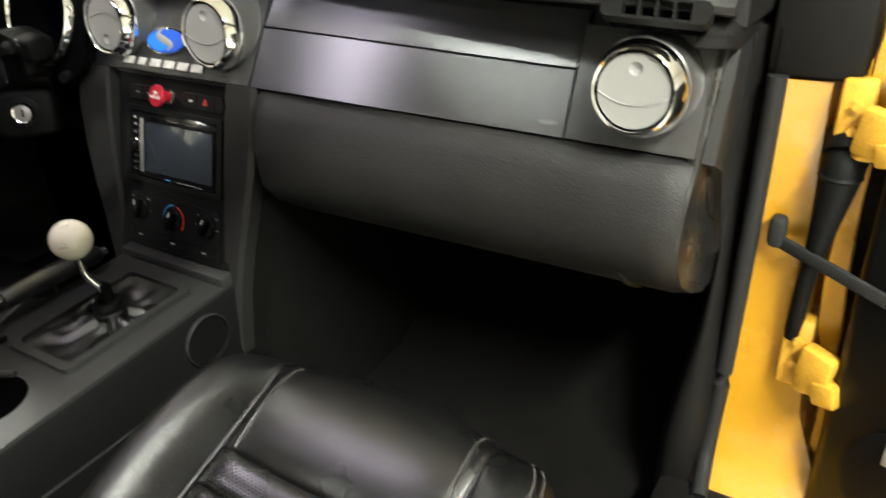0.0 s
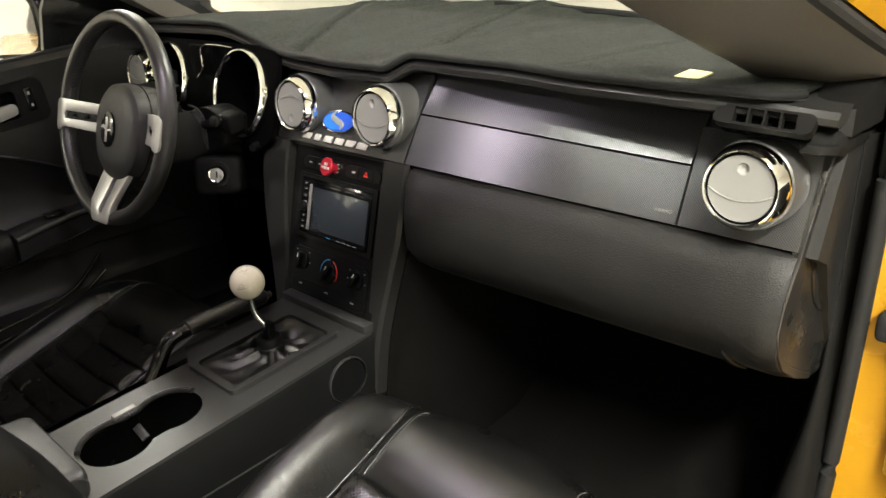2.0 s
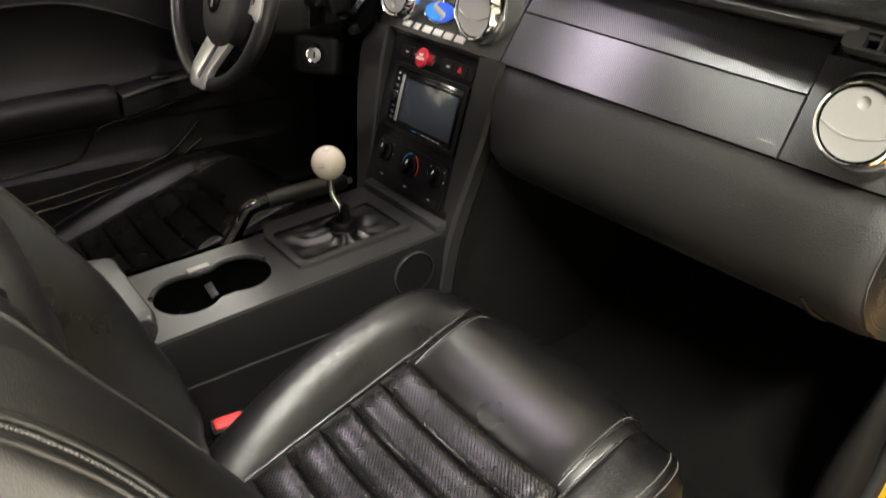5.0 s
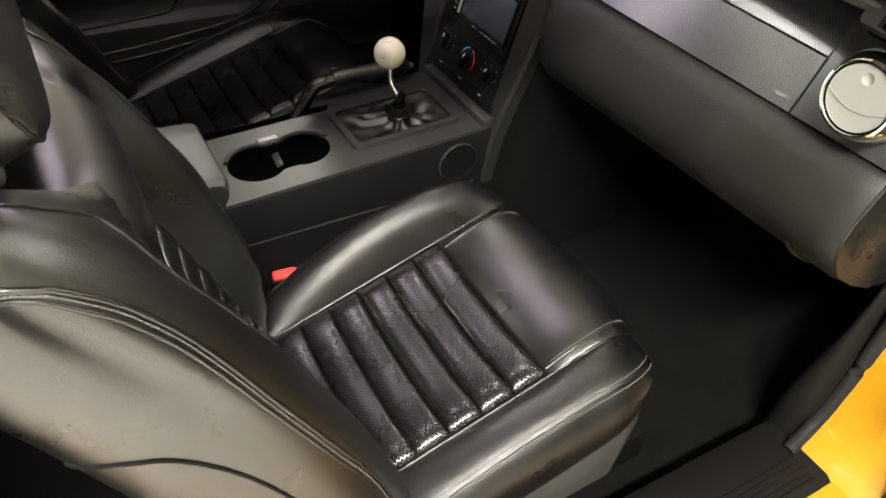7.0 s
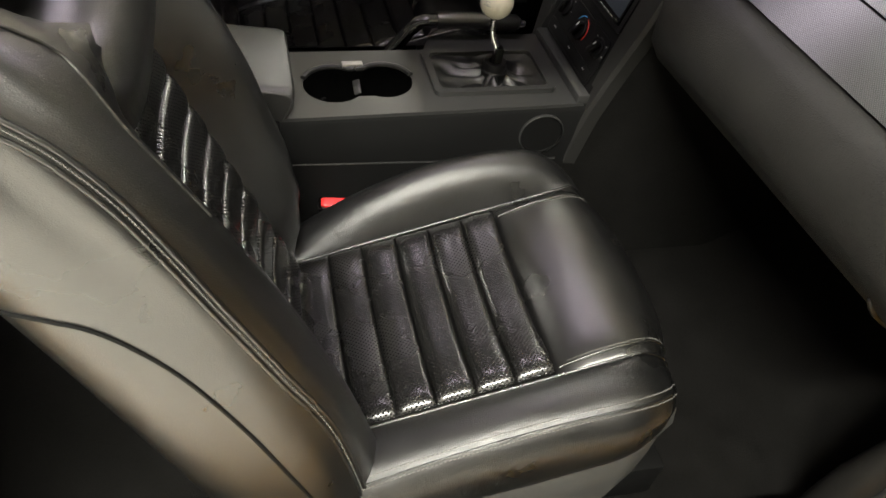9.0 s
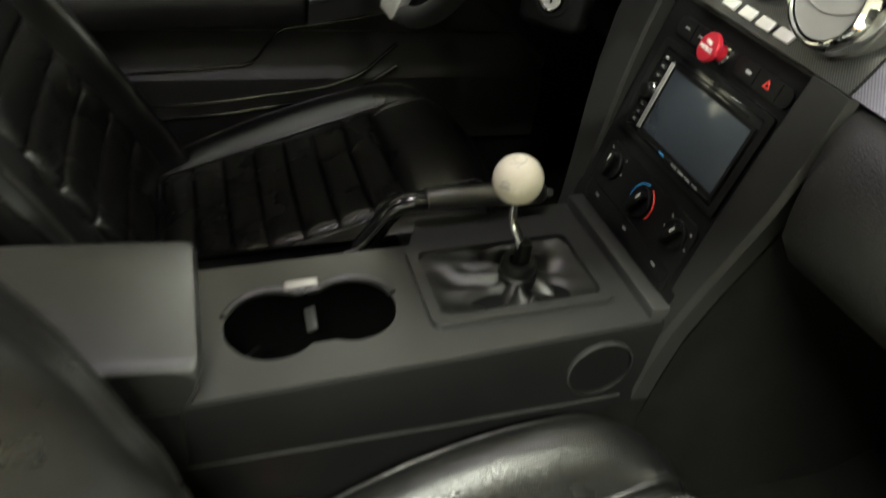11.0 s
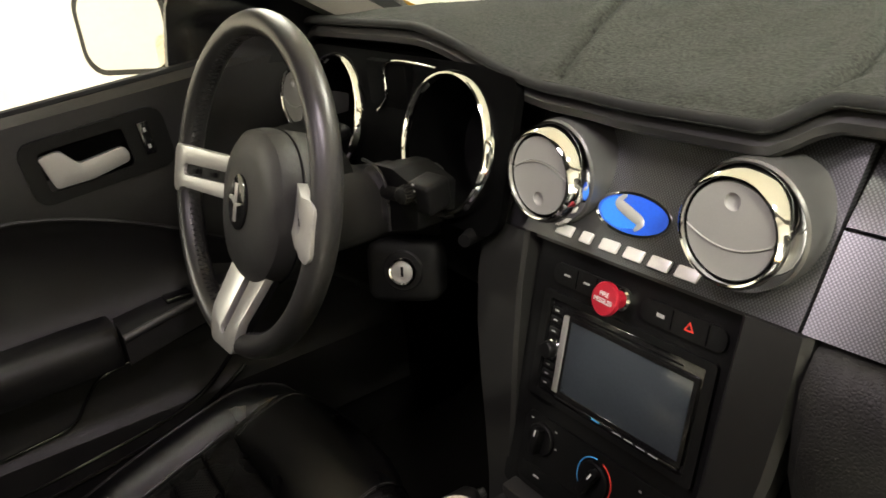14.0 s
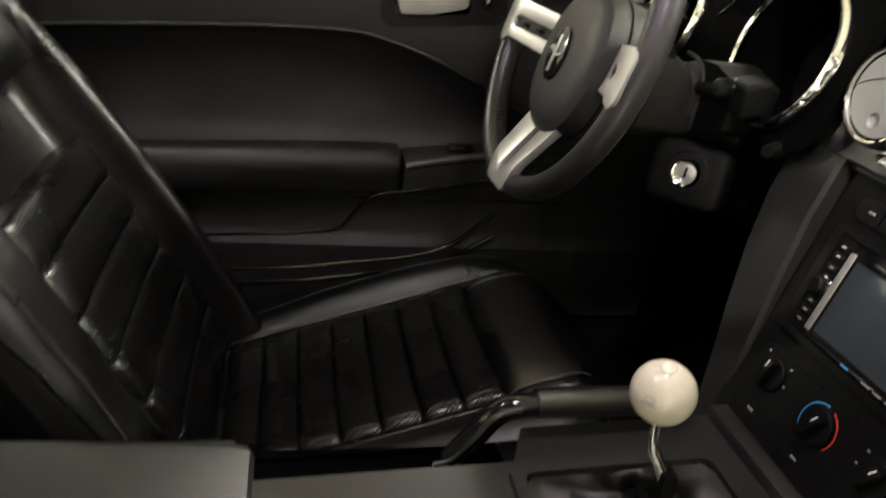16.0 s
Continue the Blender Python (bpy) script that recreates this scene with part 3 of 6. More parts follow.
spart("bezel", plate(rounded_rect(0.238, 0.285, 0.006, cx=-0.003, cy=-0.018), [rounded_rect(0.186, 0.104, 0.003, cy=0.011)], 0.012), DARK)
spart("bezel_back", box(-0.104, 0.104, -0.155, 0.12, -0.05, -0.012), DARK)
for s in (1, -1):
    rings = []
    for k in range(9):
        t = k / 8
        z = lerp(0.868, 0.40, t)
        xi = lerp(0.119, 0.103, step(0, 0.7, t)) if s > 0 else lerp(0.126, 0.112, step(0, 0.7, t))
        xo = lerp(0.1745, 0.13, step(0.1, 0.75, t)) if s > 0 else lerp(0.2, 0.15, step(0.1, 0.75, t))
        yf = lerp(-0.006, -0.088, t ** 0.8)
        rings.append([(s * xi, yf + 0.03, z), (s * xi, yf + 0.004, z), (s * (xi + 0.004), yf, z), (s * (xo - 0.006), yf, z), (s * xo, yf + 0.006, z), (s * (xo + 0.001), yf + 0.2, z), (s * xi, yf + 0.2, z)])
    part("side_pillar", moved(loft(rings), so), DASH_TOP, stack, "smooth black side pillar")
rings = []
for k in range(9):
    z = lerp(0.855, 0.262, k / 8)
    t = (0.868 - z) / 0.468
    xo = lerp(0.1745, 0.13, step(0.1, 0.75, t)) + 0.004
    yf = lerp(-0.006, -0.088, min(t, 1) ** 0.8)
    rings.append([(xo, yf + 0.026, z), (xo + 0.003, yf + 0.034, z), (xo + 0.006 + 0.02 * step(0.5, 1.2, t), 0.3, z), (xo + 0.006, 0.6, z), (xo - 0.02, 0.6, z), (xo - 0.02, yf + 0.04, z)])
part("footwell_side", moved(loft(rings), so), CARPET, stack, "black carpeted side of the footwell")
# button rows
spart("button_bar", plate(rounded_rect(0.098, 0.021, 0.009, cx=-0.046, cy=0.088), [], 0.003, Matrix.Translation((0, 0, 0.003))), PLASTIC)
spart("button_bar", plate(rounded_rect(0.088, 0.021, 0.009, cx=0.06, cy=0.088), [], 0.003, Matrix.Translation((0, 0, 0.003))), PLASTIC)
for x in (-0.076, -0.05, -0.026):
    spart("button_mark", box(x - 0.004, x + 0.004, 0.0872, 0.0892, 0.0028, 0.0034), GREY_INK)
spart("button_mark", box(0.034, 0.042, 0.0862, 0.0895, 0.0028, 0.0034), GREY_INK)
for x in (-0.063, -0.038, 0.05, 0.086):
    spart("button_gap", box(x - 0.0006, x + 0.0006, 0.079, 0.097, 0.0026, 0.0033), UNLIT_BLACK)
wm = so @ SM
tri = [[(0.068 + 0.0058 * math.cos(radians(90 + 120 * k)) * f, 0.0875 + 0.0058 * math.sin(radians(90 + 120 * k)) * f) for k in range(3)] for f in (1, 0.62)]
part("hazard_mark", plate(tri[0], [tri[1]], 0.0005, wm @ Matrix.Translation((0, 0, 0.0035))), RED_INK, stack, "red hazard triangle")

# pull button
pull = thing("pull_button", "red metal pull button with white lettering on a chrome collar", "button", (0, 0, 0.6))
pm = SM @ Matrix.Translation((-0.006, 0.087, 0)) @ pose(0, 0, 0, -6, -4, 0)
part("stem", moved(lathe([(0.0105, 0.0), (0.0105, 0.004), (0.0085, 0.006), (0.0062, 0.006), (0.0062, 0.024)], pm, 32), so), CHROME, pull)
part("sleeve", moved(lathe([(0.0085, 0.0062), (0.0085, 0.016), (0.0068, 0.018)], pm, 32), so), RED, pull)
part("knob", moved(lathe([(0.0, 0.02), (0.0145, 0.02), (0.0158, 0.0215), (0.0158, 0.0245), (0.0148, 0.026), (0.0, 0.0265)], pm, 40), so), RED, pull, "round red knob")
wording("lettering", "FIRE\nMISSILES", 0.0063, so @ pm @ Matrix.Translation((0, 0.001, 0.0267)), WHITE_INK, pull, 0.0002)

# head unit
radio = thing("head_unit", "black double-height car stereo with a large grey display", "car stereo", (0, 0, 0.6))


def rpart(name, bm, mat, parent=None, label=""):
    return part(name, moved(bm, so @ SM), mat, parent or radio, label)


rpart("surround", plate(rounded_rect(0.204, 0.114, 0.004, cy=0.011), [rounded_rect(0.184, 0.1, 0.002, cy=0.011)], 0.004, Matrix.Translation((0, 0, 0.0042))), PLASTIC, None, "raised black surround")
rpart("face", box(-0.0915, 0.0915, -0.0385, 0.0605, -0.03, 0.002, 0.001), GLOSS)
rpart("screen", box(-0.06, 0.086, -0.029, 0.048, 0.002, 0.0045, 0.0008), SCREEN, None, "grey glass display, switched off")
rpart("screen_frame", plate(rounded_rect(0.152, 0.083, 0.002, cx=0.013, cy=0.0095), [rounded_rect(0.1435, 0.0745, 0.001, cx=0.013, cy=0.0095)], 0.002, Matrix.Translation((0, 0, 0.0056))), GLOSS)
rpart("silver_strip", box(-0.069, -0.0615, -0.031, 0.05, 0.002, 0.0066, 0.001), SILVER, None, "bright silver strip beside the display")
rpart("lower_strip", box(-0.064, 0.087, -0.0365, -0.0328, 0.002, 0.0062, 0.001), GLOSS)
rpart("disc_slot", box(-0.06, 0.07, 0.0535, 0.0551, 0.0015, 0.0026), DARK)
rpart("volume_knob", lathe([(0.0, 0.013), (0.0072, 0.013), (0.0086, 0.0115), (0.009, 0.002)], Matrix.Translation((-0.0805, 0.009, 0)), 28), PLASTIC, None, "small round volume knob")
rpart("knob_ring", lathe([(0.0106, 0.002), (0.0104, 0.0052), (0.009, 0.0056)], Matrix.Translation((-0.0805, 0.009, 0)), 28), CHROME)
for y in (0.05, 0.04, 0.028, -0.008, -0.018, -0.028):
    rpart("side_button", box(-0.0885, -0.0735, y - 0.0032, y + 0.0032, 0.001, 0.0035, 0.001), PLASTIC)
    rpart("button_mark", box(-0.084, -0.079, y - 0.0007, y + 0.0007, 0.0033, 0.0038), WHITE_INK if y in (0.05, 0.04) else GREY_INK)
for x in (0.02, 0.034, 0.048, 0.062):
    rpart("soft_key", box(x - 0.005, x + 0.005, -0.0352, -0.034, 0.0058, 0.0066), GREY_INK)
rpart("blue_mark", box(-0.012, -0.002, -0.0354, -0.0338, 0.0058, 0.0066), BLUE_INK)

# climate controls
clim = thing("climate_controls", "black climate control panel with three rotary knobs", "climate controls", (0, 0, 0.6))


def cpart(name, bm, mat, parent=None, label=""):
    return part(name, moved(bm, so @ SM), mat, parent or clim, label)


cpart("panel", plate(rounded_rect(0.2, 0.084, 0.012, cy=-0.106), [], 0.004, Matrix.Translation((0, 0, 0.003))), PLASTIC)
for x, y, r in ((-0.072, -0.088, 0.0175), (0.002, -0.093, 0.0185), (0.073, -0.088, 0.0175)):
    k = cpart("knob", lathe([(r, 0.003), (r, 0.006), (r * 0.93, 0.0075), (0, 0.0078)], Matrix.Translation((x, y, 0)), 40), DARK, None, "round black rotary knob")
    a = -32 if x > 0.03 else (-28 if x > -0.03 else -8)
    grip = moved(box(-0.0048, 0.0048, -r * 0.86, r * 0.86, 0.0065, 0.017, 0.0022), Matrix.Translation((x, y, 0)) @ pose(0, 0, 0, 0, 0, a))
    g2 = cpart("grip", grip, PLASTIC, k)
    mk = moved(box(-0.0008, 0.0008, r * 0.35, r * 0.78, 0.0168, 0.0176), Matrix.Translation((x, y, 0)) @ pose(0, 0, 0, 0, 0, a))
    cpart("pointer", mk, WHITE_INK, k)


def arc_bar(cx, cy, r, a0, a1, z, w=0.0008):
    return tube([(cx + r * math.cos(radians(lerp(a0, a1, k / 24))), cy + r * math.sin(radians(lerp(a0, a1, k / 24))), z) for k in range(25)], w, 6)


cpart("cold_scale", arc_bar(0.002, -0.093, 0.0215, 90, 215, 0.0032), BLUE_INK, None, "blue cold arc")
cpart("hot_scale", arc_bar(0.002, -0.093, 0.0215, -35, 70, 0.0032), RED_INK, None, "red hot arc")
for x, y in ((-0.09, -0.072), (-0.055, -0.072), (-0.052, -0.09), (0.055, -0.075), (0.052, -0.09), (0.092, -0.075), (0.095, -0.092)):
    cpart("scale_mark", box(x - 0.0016, x + 0.0016, y - 0.0009, y + 0.0009, 0.0028, 0.0034), GREY_INK)
cpart("button_strip", plate(rounded_rect(0.19, 0.02, 0.006, cy=-0.131), [], 0.004, Matrix.Translation((0, 0, 0.005))), DARK)
for x in (-0.07, 0.002, 0.07):
    cpart("strip_mark", box(x - 0.004, x + 0.004, -0.1315, -0.1295, 0.0048, 0.0056), GREY_INK)

# emblem and chrome letters as plain shapes
FM = pose(*fascia(-0.01, 0.31, 0.0), 90 - math.degrees(math.atan(0.62)), 0, 0)
emb = thing("oval_emblem", "blue oval enamel emblem with a chrome rim on the centre fascia", "emblem", (0, 0, 0.6))
ell = [(0.042 * math.cos(2 * math.pi * k / 48), 0.0195 * math.sin(2 * math.pi * k / 48)) for k in range(48)]
sm_ell = [(0.0395 * math.cos(2 * math.pi * k / 48), 0.0172 * math.sin(2 * math.pi * k / 48)) for k in range(48)]
part("rim", plate(ell, [sm_ell], 0.004, so @ FM @ Matrix.Translation((0, 0, 0.004))), CHROME, emb)
part("field", plate([(x * 0.995, y * 0.995) for x, y in sm_ell], [], 0.003, so @ FM @ Matrix.Translation((0, 0, 0.003))), BLUE, emb, "deep blue field")
curl = smooth_path([(-0.013, 0.0155, 0), (-0.019, 0.0075, 0), (-0.004, 0.001, 0), (0.012, -0.005, 0), (0.008, -0.0135, 0)], 8)
part("light_field", plate([(0.037 * math.cos(radians(a)), 0.0158 * math.sin(radians(a))) for a in range(115, 262, 7)] + [(p.x - 0.003, p.y) for p in curl[::-1][2:-2]], [], 0.0006, so @ FM @ Matrix.Translation((0, 0, 0.0034))), LIGHTBLUE, emb)
part("curl", moved(tube(curl, [0.0014 + 0.0036 * math.sin(math.pi * k / (len(curl) - 1)) for k in range(len(curl))], 8, flat=0.2), so @ FM @ Matrix.Translation((0, 0, 0.0036))), SILVER, emb, "curved silver band")
lett = thing("chrome_lettering", "row of six chrome blocks under the emblem", "badge", (0, 0, 0.6))
LM = pose(*fascia(0.0, 0.085, 0.0), 90 - math.degrees(math.atan(0.62)), 0, 0)
for k in range(6):
    x = -0.078 + 0.0285 * k
    wide = (0.0108, 0.0072, 0.0108, 0.0106, 0.0112, 0.0118)[k]
    q = [(x - wide - 0.001, -0.0056), (x + wide - 0.002, -0.0056), (x + wide, 0.0056), (x - wide + 0.001, 0.0056)]
    part("letter_block", eased(plate(q, [], 0.004, so @ LM @ Matrix.Translation((0, 0, 0.0045))), 0.0015), LETTER, lett)

# airbag lettering
tx, ty, tz = fascia(0.568, 0.1, 0.0022)
am = pose(tx, ty, tz, 90 - math.degrees(math.atan(0.46)), 0, 6.5)
wording("airbag_lettering", "AIRBAG", 0.0066, Matrix.Translation((0, -0.2, -0.6)) @ am, FAINT_INK, dash, 0.0002)

# ---- instrument cluster ----
# tubes, panel and lining take the near-zero black that keeps recesses unlit
clus = thing("instrument_cluster", "black instrument cluster with two deep chrome-ringed dials", "instrument cluster", (-0.385, 0, 0.94))
co = Matrix.Translation((0.385, 0, -0.94))
for x in (-0.246, -0.514):
    m = facing((x, -0.012, 0.94), 15)
    part("dial_ring", moved(lathe([(0.0775, -0.03), (0.081, -0.012), (0.0818, -0.002), (0.0808, 0.006), (0.0785, 0.0105), (0.076, 0.011), (0.0742, 0.0075), (0.0735, 0.0)], m, 72), co), CHROME, clus, "chrome dial ring")
    part("dial_tube", moved(lathe([(0.0735, 0.002), (0.07, -0.05), (0.066, -0.075)], m, 56), co), UNLIT_BLACK, clus)
    part("dial_face", moved(lathe([(0.0665, -0.074), (0.0, -0.074)], m, 56), co), GLOSS, clus, "unlit black dial face")
part("panel", moved(plate(rounded_rect(0.47, 0.175, 0.03, cx=-0.385, cy=0.0), [circle(-0.246, 0.0, 0.0785), circle(-0.514, 0.0, 0.0785)], 0.01, Matrix.Translation((0, -0.006, 0.94)) @ pose(0, 0, 0, 75, 0, 0)), co), UNLIT_BLACK, clus)
for pts in ([(-0.346, -0.004, 0.914), (-0.40, -0.004, 0.914), (-0.424, -0.004, 0.921), (-0.43, -0.004, 0.94)], [(-0.41, -0.002, 0.955), (-0.386, -0.002, 0.975), (-0.372, -0.002, 1.018), (-0.27, -0.002, 1.02)]):
    part("chrome_trim", moved(tube(smooth_path(pts, 8), 0.0016, 8), co), CHROME, clus)
part("centre_screen", moved(box(-0.432, -0.338, 0.0, 0.014, 0.92, 1.018, 0.004), co), UNLIT_BLACK, clus)
part("hood_lining", moved(box(-0.64, -0.172, 0.035, 0.12, 1.005, 1.015, 0.004), co), UNLIT_BLACK, clus)

# ---- steering wheel and column ----
WC = Vector((-0.367, -0.2023, 0.916))
WT = 16.5
wheel = thing("steering_wheel", "three-spoke black leather steering wheel with satin silver spokes", "steering wheel", WC)
WM = pose(0, 0, 0, 90 - WT, 0, 2.5)


def wpart(name, bm, mat, parent=None, label=""):
    return part(name, moved(bm, WM), mat, parent or wheel, label)


RW, RT = 0.1766, 0.0138


def dished(bm):
    """Sinks the inner ends of the spokes towards the column."""
    for v in bm.verts:
        v.co.z -= 0.045 * (1 - step(0.05, 0.17, math.hypot(v.co.x, v.co.y)))
    return bm


wpart("rim", loft([[((RW + RT * math.cos(b)) * math.cos(a), (RW + RT * math.cos(b)) * math.sin(a), RT * 1.15 * math.sin(b)) for b in (2 * math.pi * j / 16 for j in range(16))] for a in (2 * math.pi * k / 96 for k in range(96))], loop=True), RIM_LEATHER, None, "black leather rim")
st = []
for k in range(281):
    a = radians(lerp(8, 352, k / 280))
    rr = RW - RT * 0.94 - 0.0004
    st.append((rr * math.cos(a), rr * math.sin(a), 0.0052 * (1 if k % 2 else -1)))
wpart("rim_stitching", tube(st, 0.0011, 5), RUBBER, None, "zigzag stitching inside the rim")
hub_ring = []
for h, s in ((-0.075, 0.7), (-0.065, 0.97), (-0.022, 1.0), (-0.008, 0.965), (-0.001, 0.86), (0.0015, 0.6), (0.0022, 0.2)):
    hub_ring.append([(s * 0.076 * math.copysign(abs(math.cos(a)) ** 0.86, math.cos(a)), s * (0.084 if math.sin(a) > 0 else 0.092) * math.copysign(abs(math.sin(a)) ** 0.9, math.sin(a)) - 0.018, h) for a in (2 * math.pi * j / 56 for j in range(56))])
hub = wpart("hub", loft(hub_ring), HUB, None, "grained black airbag hub")
wpart("hub_seam", tube([(x * 1.002, (y + 0.018) * 1.002 - 0.018, -0.032) for x, y, _ in hub_ring[2]], 0.0011, 6, closed=True), DARK, hub, "seam round the hub")
bd = wpart("badge", lathe([(0.0275, 0.0), (0.0275, 0.0045), (0.025, 0.006), (0.0, 0.0065)], Matrix.Translation((-0.012, -0.02, 0)) @ Matrix.Diagonal((0.86, 1.15, 1, 1)), 40), GLOSS, None, "black round badge with a silver motif")
wpart("badge_bar", box(-0.0155, -0.0085, -0.042, 0.002, 0.0064, 0.0075, 0.0005), SILVER, bd)
wpart("badge_motif", tube(smooth_path([(-0.027, -0.016, 0.008), (-0.016, -0.015, 0.009), (-0.006, -0.021, 0.009), (0.005, -0.019, 0.008)], 6), [0.0012, 0.0016, 0.002, 0.0024, 0.0028, 0.003, 0.003, 0.003, 0.0028, 0.0026, 0.0024, 0.0022, 0.002, 0.002, 0.0018, 0.0016, 0.0014, 0.0012, 0.001], 6, flat=0.5), SILVER, bd)
for s in (1, -1):
    low = -0.04
    q = [(s * 0.06, 0.018), (s * 0.163, 0.021), (s * 0.174, 0.022), (s * 0.1835, 0.016), (s * 0.183, low + 0.008), (s * 0.176, low), (s * 0.163, low + 0.004), (s * 0.1585, -0.03), (s * 0.06, -0.034)]
    sl = rounded_rect(0.07, 0.015, 0.007, cx=s * 0.122, cy=-0.008)
    sp = wpart("side_spoke", dished(eased(plate(fillet(q, 0.009), [sl], 0.012, Matrix.Translation((0, 0, 0.017))), 0.002)), SILVER, None, "satin silver side spoke")
    wpart("spoke_insert", dished(plate(sl, [], 0.004, Matrix.Translation((0, 0, 0.012)))), PLASTIC, sp, "black button insert")
    for x in (0.115, 0.14):
        wpart("spoke_button", dished(box(s * x - 0.004, s * x + 0.004, -0.011, -0.005, 0.012, 0.0145, 0.001)), DARK, sp)
q = [(-0.045, -0.085), (0.045, -0.085), (0.036, -0.155), (0.03, -0.187), (-0.03, -0.187), (-0.036, -0.155)]
sl = rounded_rect(0.014, 0.075, 0.0065, cx=0.0, cy=-0.132)
sp = wpart("lower_spoke", dished(eased(plate(fillet(q, 0.008), [sl], 0.012, Matrix.Translation((0, 0, 0.016))), 0.002)), SILVER, None, "satin silver lower spoke with a slot")
wpart("spoke_back", dished(plate(q, [], 0.008, Matrix.Translation((0, 0, 0.004)))), DARK, sp)
wpart("hub_back", lathe([(0.06, -0.06), (0.05, -0.09), (0.048, -0.11)], Matrix(), 40, caps=True), PLASTIC)
col = thing("steering_column", "black plastic steering column shroud with stalk and ignition lock", "steering column", (-0.37, -0.08, 0.86))
cm = Matrix.Translation((0.37, 0.08, -0.86))
rings = []
for y, zc, w, h in ((-0.14, 0.872, 0.05, 0.048), (-0.126, 0.872, 0.062, 0.056), (-0.09, 0.866, 0.06, 0.052), (-0.075, 0.862, 0.054, 0.05), (-0.06, 0.856, 0.048, 0.046), (0.02, 0.84, 0.048, 0.05), (0.06, 0.836, 0.048, 0.05)):
    rings.append([(-0.372 + w * math.copysign(abs(math.cos(a)) ** 0.7, math.cos(a)), y, zc + h * math.copysign(abs(math.sin(a)) ** 0.75, math.sin(a))) for a in (2 * math.pi * j / 40 for j in range(40))])
part("shroud", moved(loft(rings), cm), HUB, col, "two-piece black shroud")
part("cowl_cover", moved(pillow(-0.405, -0.1, 0.948, 0.1, 0.08, 0.02, 0.6), cm), DARK, col)
part("stalk", moved(tube(smooth_path([(-0.31, -0.06, 0.885), (-0.275, -0.06, 0.889), (-0.24, -0.06, 0.896)], 6), 0.009, 12), cm), PLASTIC, col, "black control stalk")
part("stalk_pod", moved(moved(box(-0.018, 0.017, -0.014, 0.022, -0.018, 0.018, 0.006, 3), pose(-0.238, -0.05, 0.894, 8, 4, 10)), cm), DARK, col, "bevelled black stalk pod")
knurl = []
for h, r in ((-0.012, 0.008), (0.0, 0.0085), (0.003, 0.0105), (0.012, 0.010), (0.014, 0.008), (0.015, 0.002)):
    knurl.append([(r * (1 + 0.07 * (1 if j % 2 else -1) * (0.002 < h < 0.022)) * math.cos(a), r * (1 + 0.07 * (1 if j % 2 else -1) * (0.002 < h < 0.022)) * math.sin(a), h) for j, a in enumerate(2 * math.pi * q / 36 for q in range(36))])
part("stalk_grip", moved(moved(loft(knurl), facing((-0.243, -0.07, 0.9), 6, 18)), cm), PLASTIC, col, "knurled stalk end")
for x, z in ((-0.233, 0.912), (-0.233, 0.905)):
    part("pod_mark", moved(moved(box(-0.002, 0.002, -0.001, 0.001, 0, 0.0006), facing((x, -0.0695, z), 12)), cm), GREY_INK, col)
# switch panel with a raised, curved edge beside the collar
XZ = Matrix(((1, 0, 0, 0), (0, 0, 1, -0.062), (0, 1, 0, 0), (0, 0, 0, 1)))
face = fillet([(-0.322, 0.915), (-0.307, 0.902), (-0.302, 0.88), (-0.306, 0.838), (-0.246, 0.854), (-0.237, 0.903), (-0.287, 0.917)], 0.004)
panel = part("switch_panel", moved(eased(plate(face, [], -0.05, XZ), 0.002), cm), DARK, col, "black panel behind the stalk")
part("panel_edge", moved(tube(smooth_path([(-0.35, -0.064, 0.917), (-0.325, -0.064, 0.914), (-0.307, -0.064, 0.903), (-0.302, -0.064, 0.88), (-0.305, -0.064, 0.85), (-0.3055, -0.064, 0.838)], 6), 0.0022, 8), cm), HUB, panel)
part("stalk", moved(tube(smooth_path([(-0.43, -0.07, 0.885), (-0.5, -0.09, 0.9), (-0.555, -0.11, 0.905)], 6), 0.0105, 12), cm), PLASTIC, col, "black control stalk")
im = facing((-0.2855, -0.066, 0.792), 12, 42)
part("lock_boss", moved(moved(pillow(-0.002, -0.002, -0.03, 0.092, 0.076, 0.053, 0.36, 10), im), cm), DARK, col, "oval shroud end round the lock")
part("side_shroud", moved(moved(box(-0.055, 0.044, 0.052, 0.125, -0.1, -0.014, 0.018, 3), im), cm), HUB, col, "black side shroud under the stalk")
part("lock_collar", moved(lathe([(0.026, -0.012), (0.025, -0.003), (0.023, -0.0015), (0.017, -0.002), (0.0165, -0.01)], im, 40), cm), PLASTIC, col)
part("lock_ring", moved(lathe([(0.0167, -0.008), (0.0167, 0.002), (0.0155, 0.0035), (0.0136, 0.0025), (0.013, -0.002)], im, 36), cm), CHROME, col, "bright ring of the ignition lock")
part("lock_barrel", moved(lathe([(0.0131, -0.002), (0.011, -0.001), (0.008, 0.0005), (0.0, 0.001)], im, 36), cm), SILVER, col)
part("key_slot", moved(moved(box(-0.0015, 0.0015, -0.006, 0.006, 0.0012, 0.0022), im), cm), DARK, col)
knee = thing("knee_panel", "black panel under the steering column", "dash trim", (-0.4, 0.1, 0.8))
km = Matrix.Translation((0.4, -0.1, -0.8))
rings = []
for k in range(25):
    x = lerp(-0.745, -0.172, k / 24)
    rings.append([(x, 0.16, seam_z(x) - 0.004), (x, seam_y(x) + 0.01, seam_z(x) - 0.004), (x, seam_y(x) - 0.004, seam_z(x) - 0.02), (x, seam_y(x) + 0.012, 0.79), (x, seam_y(x) + 0.03, 0.74), (x, 0.1, 0.69), (x, 0.2, 0.66), (x, 0.4, 0.66), (x, 0.4, 0.86)])
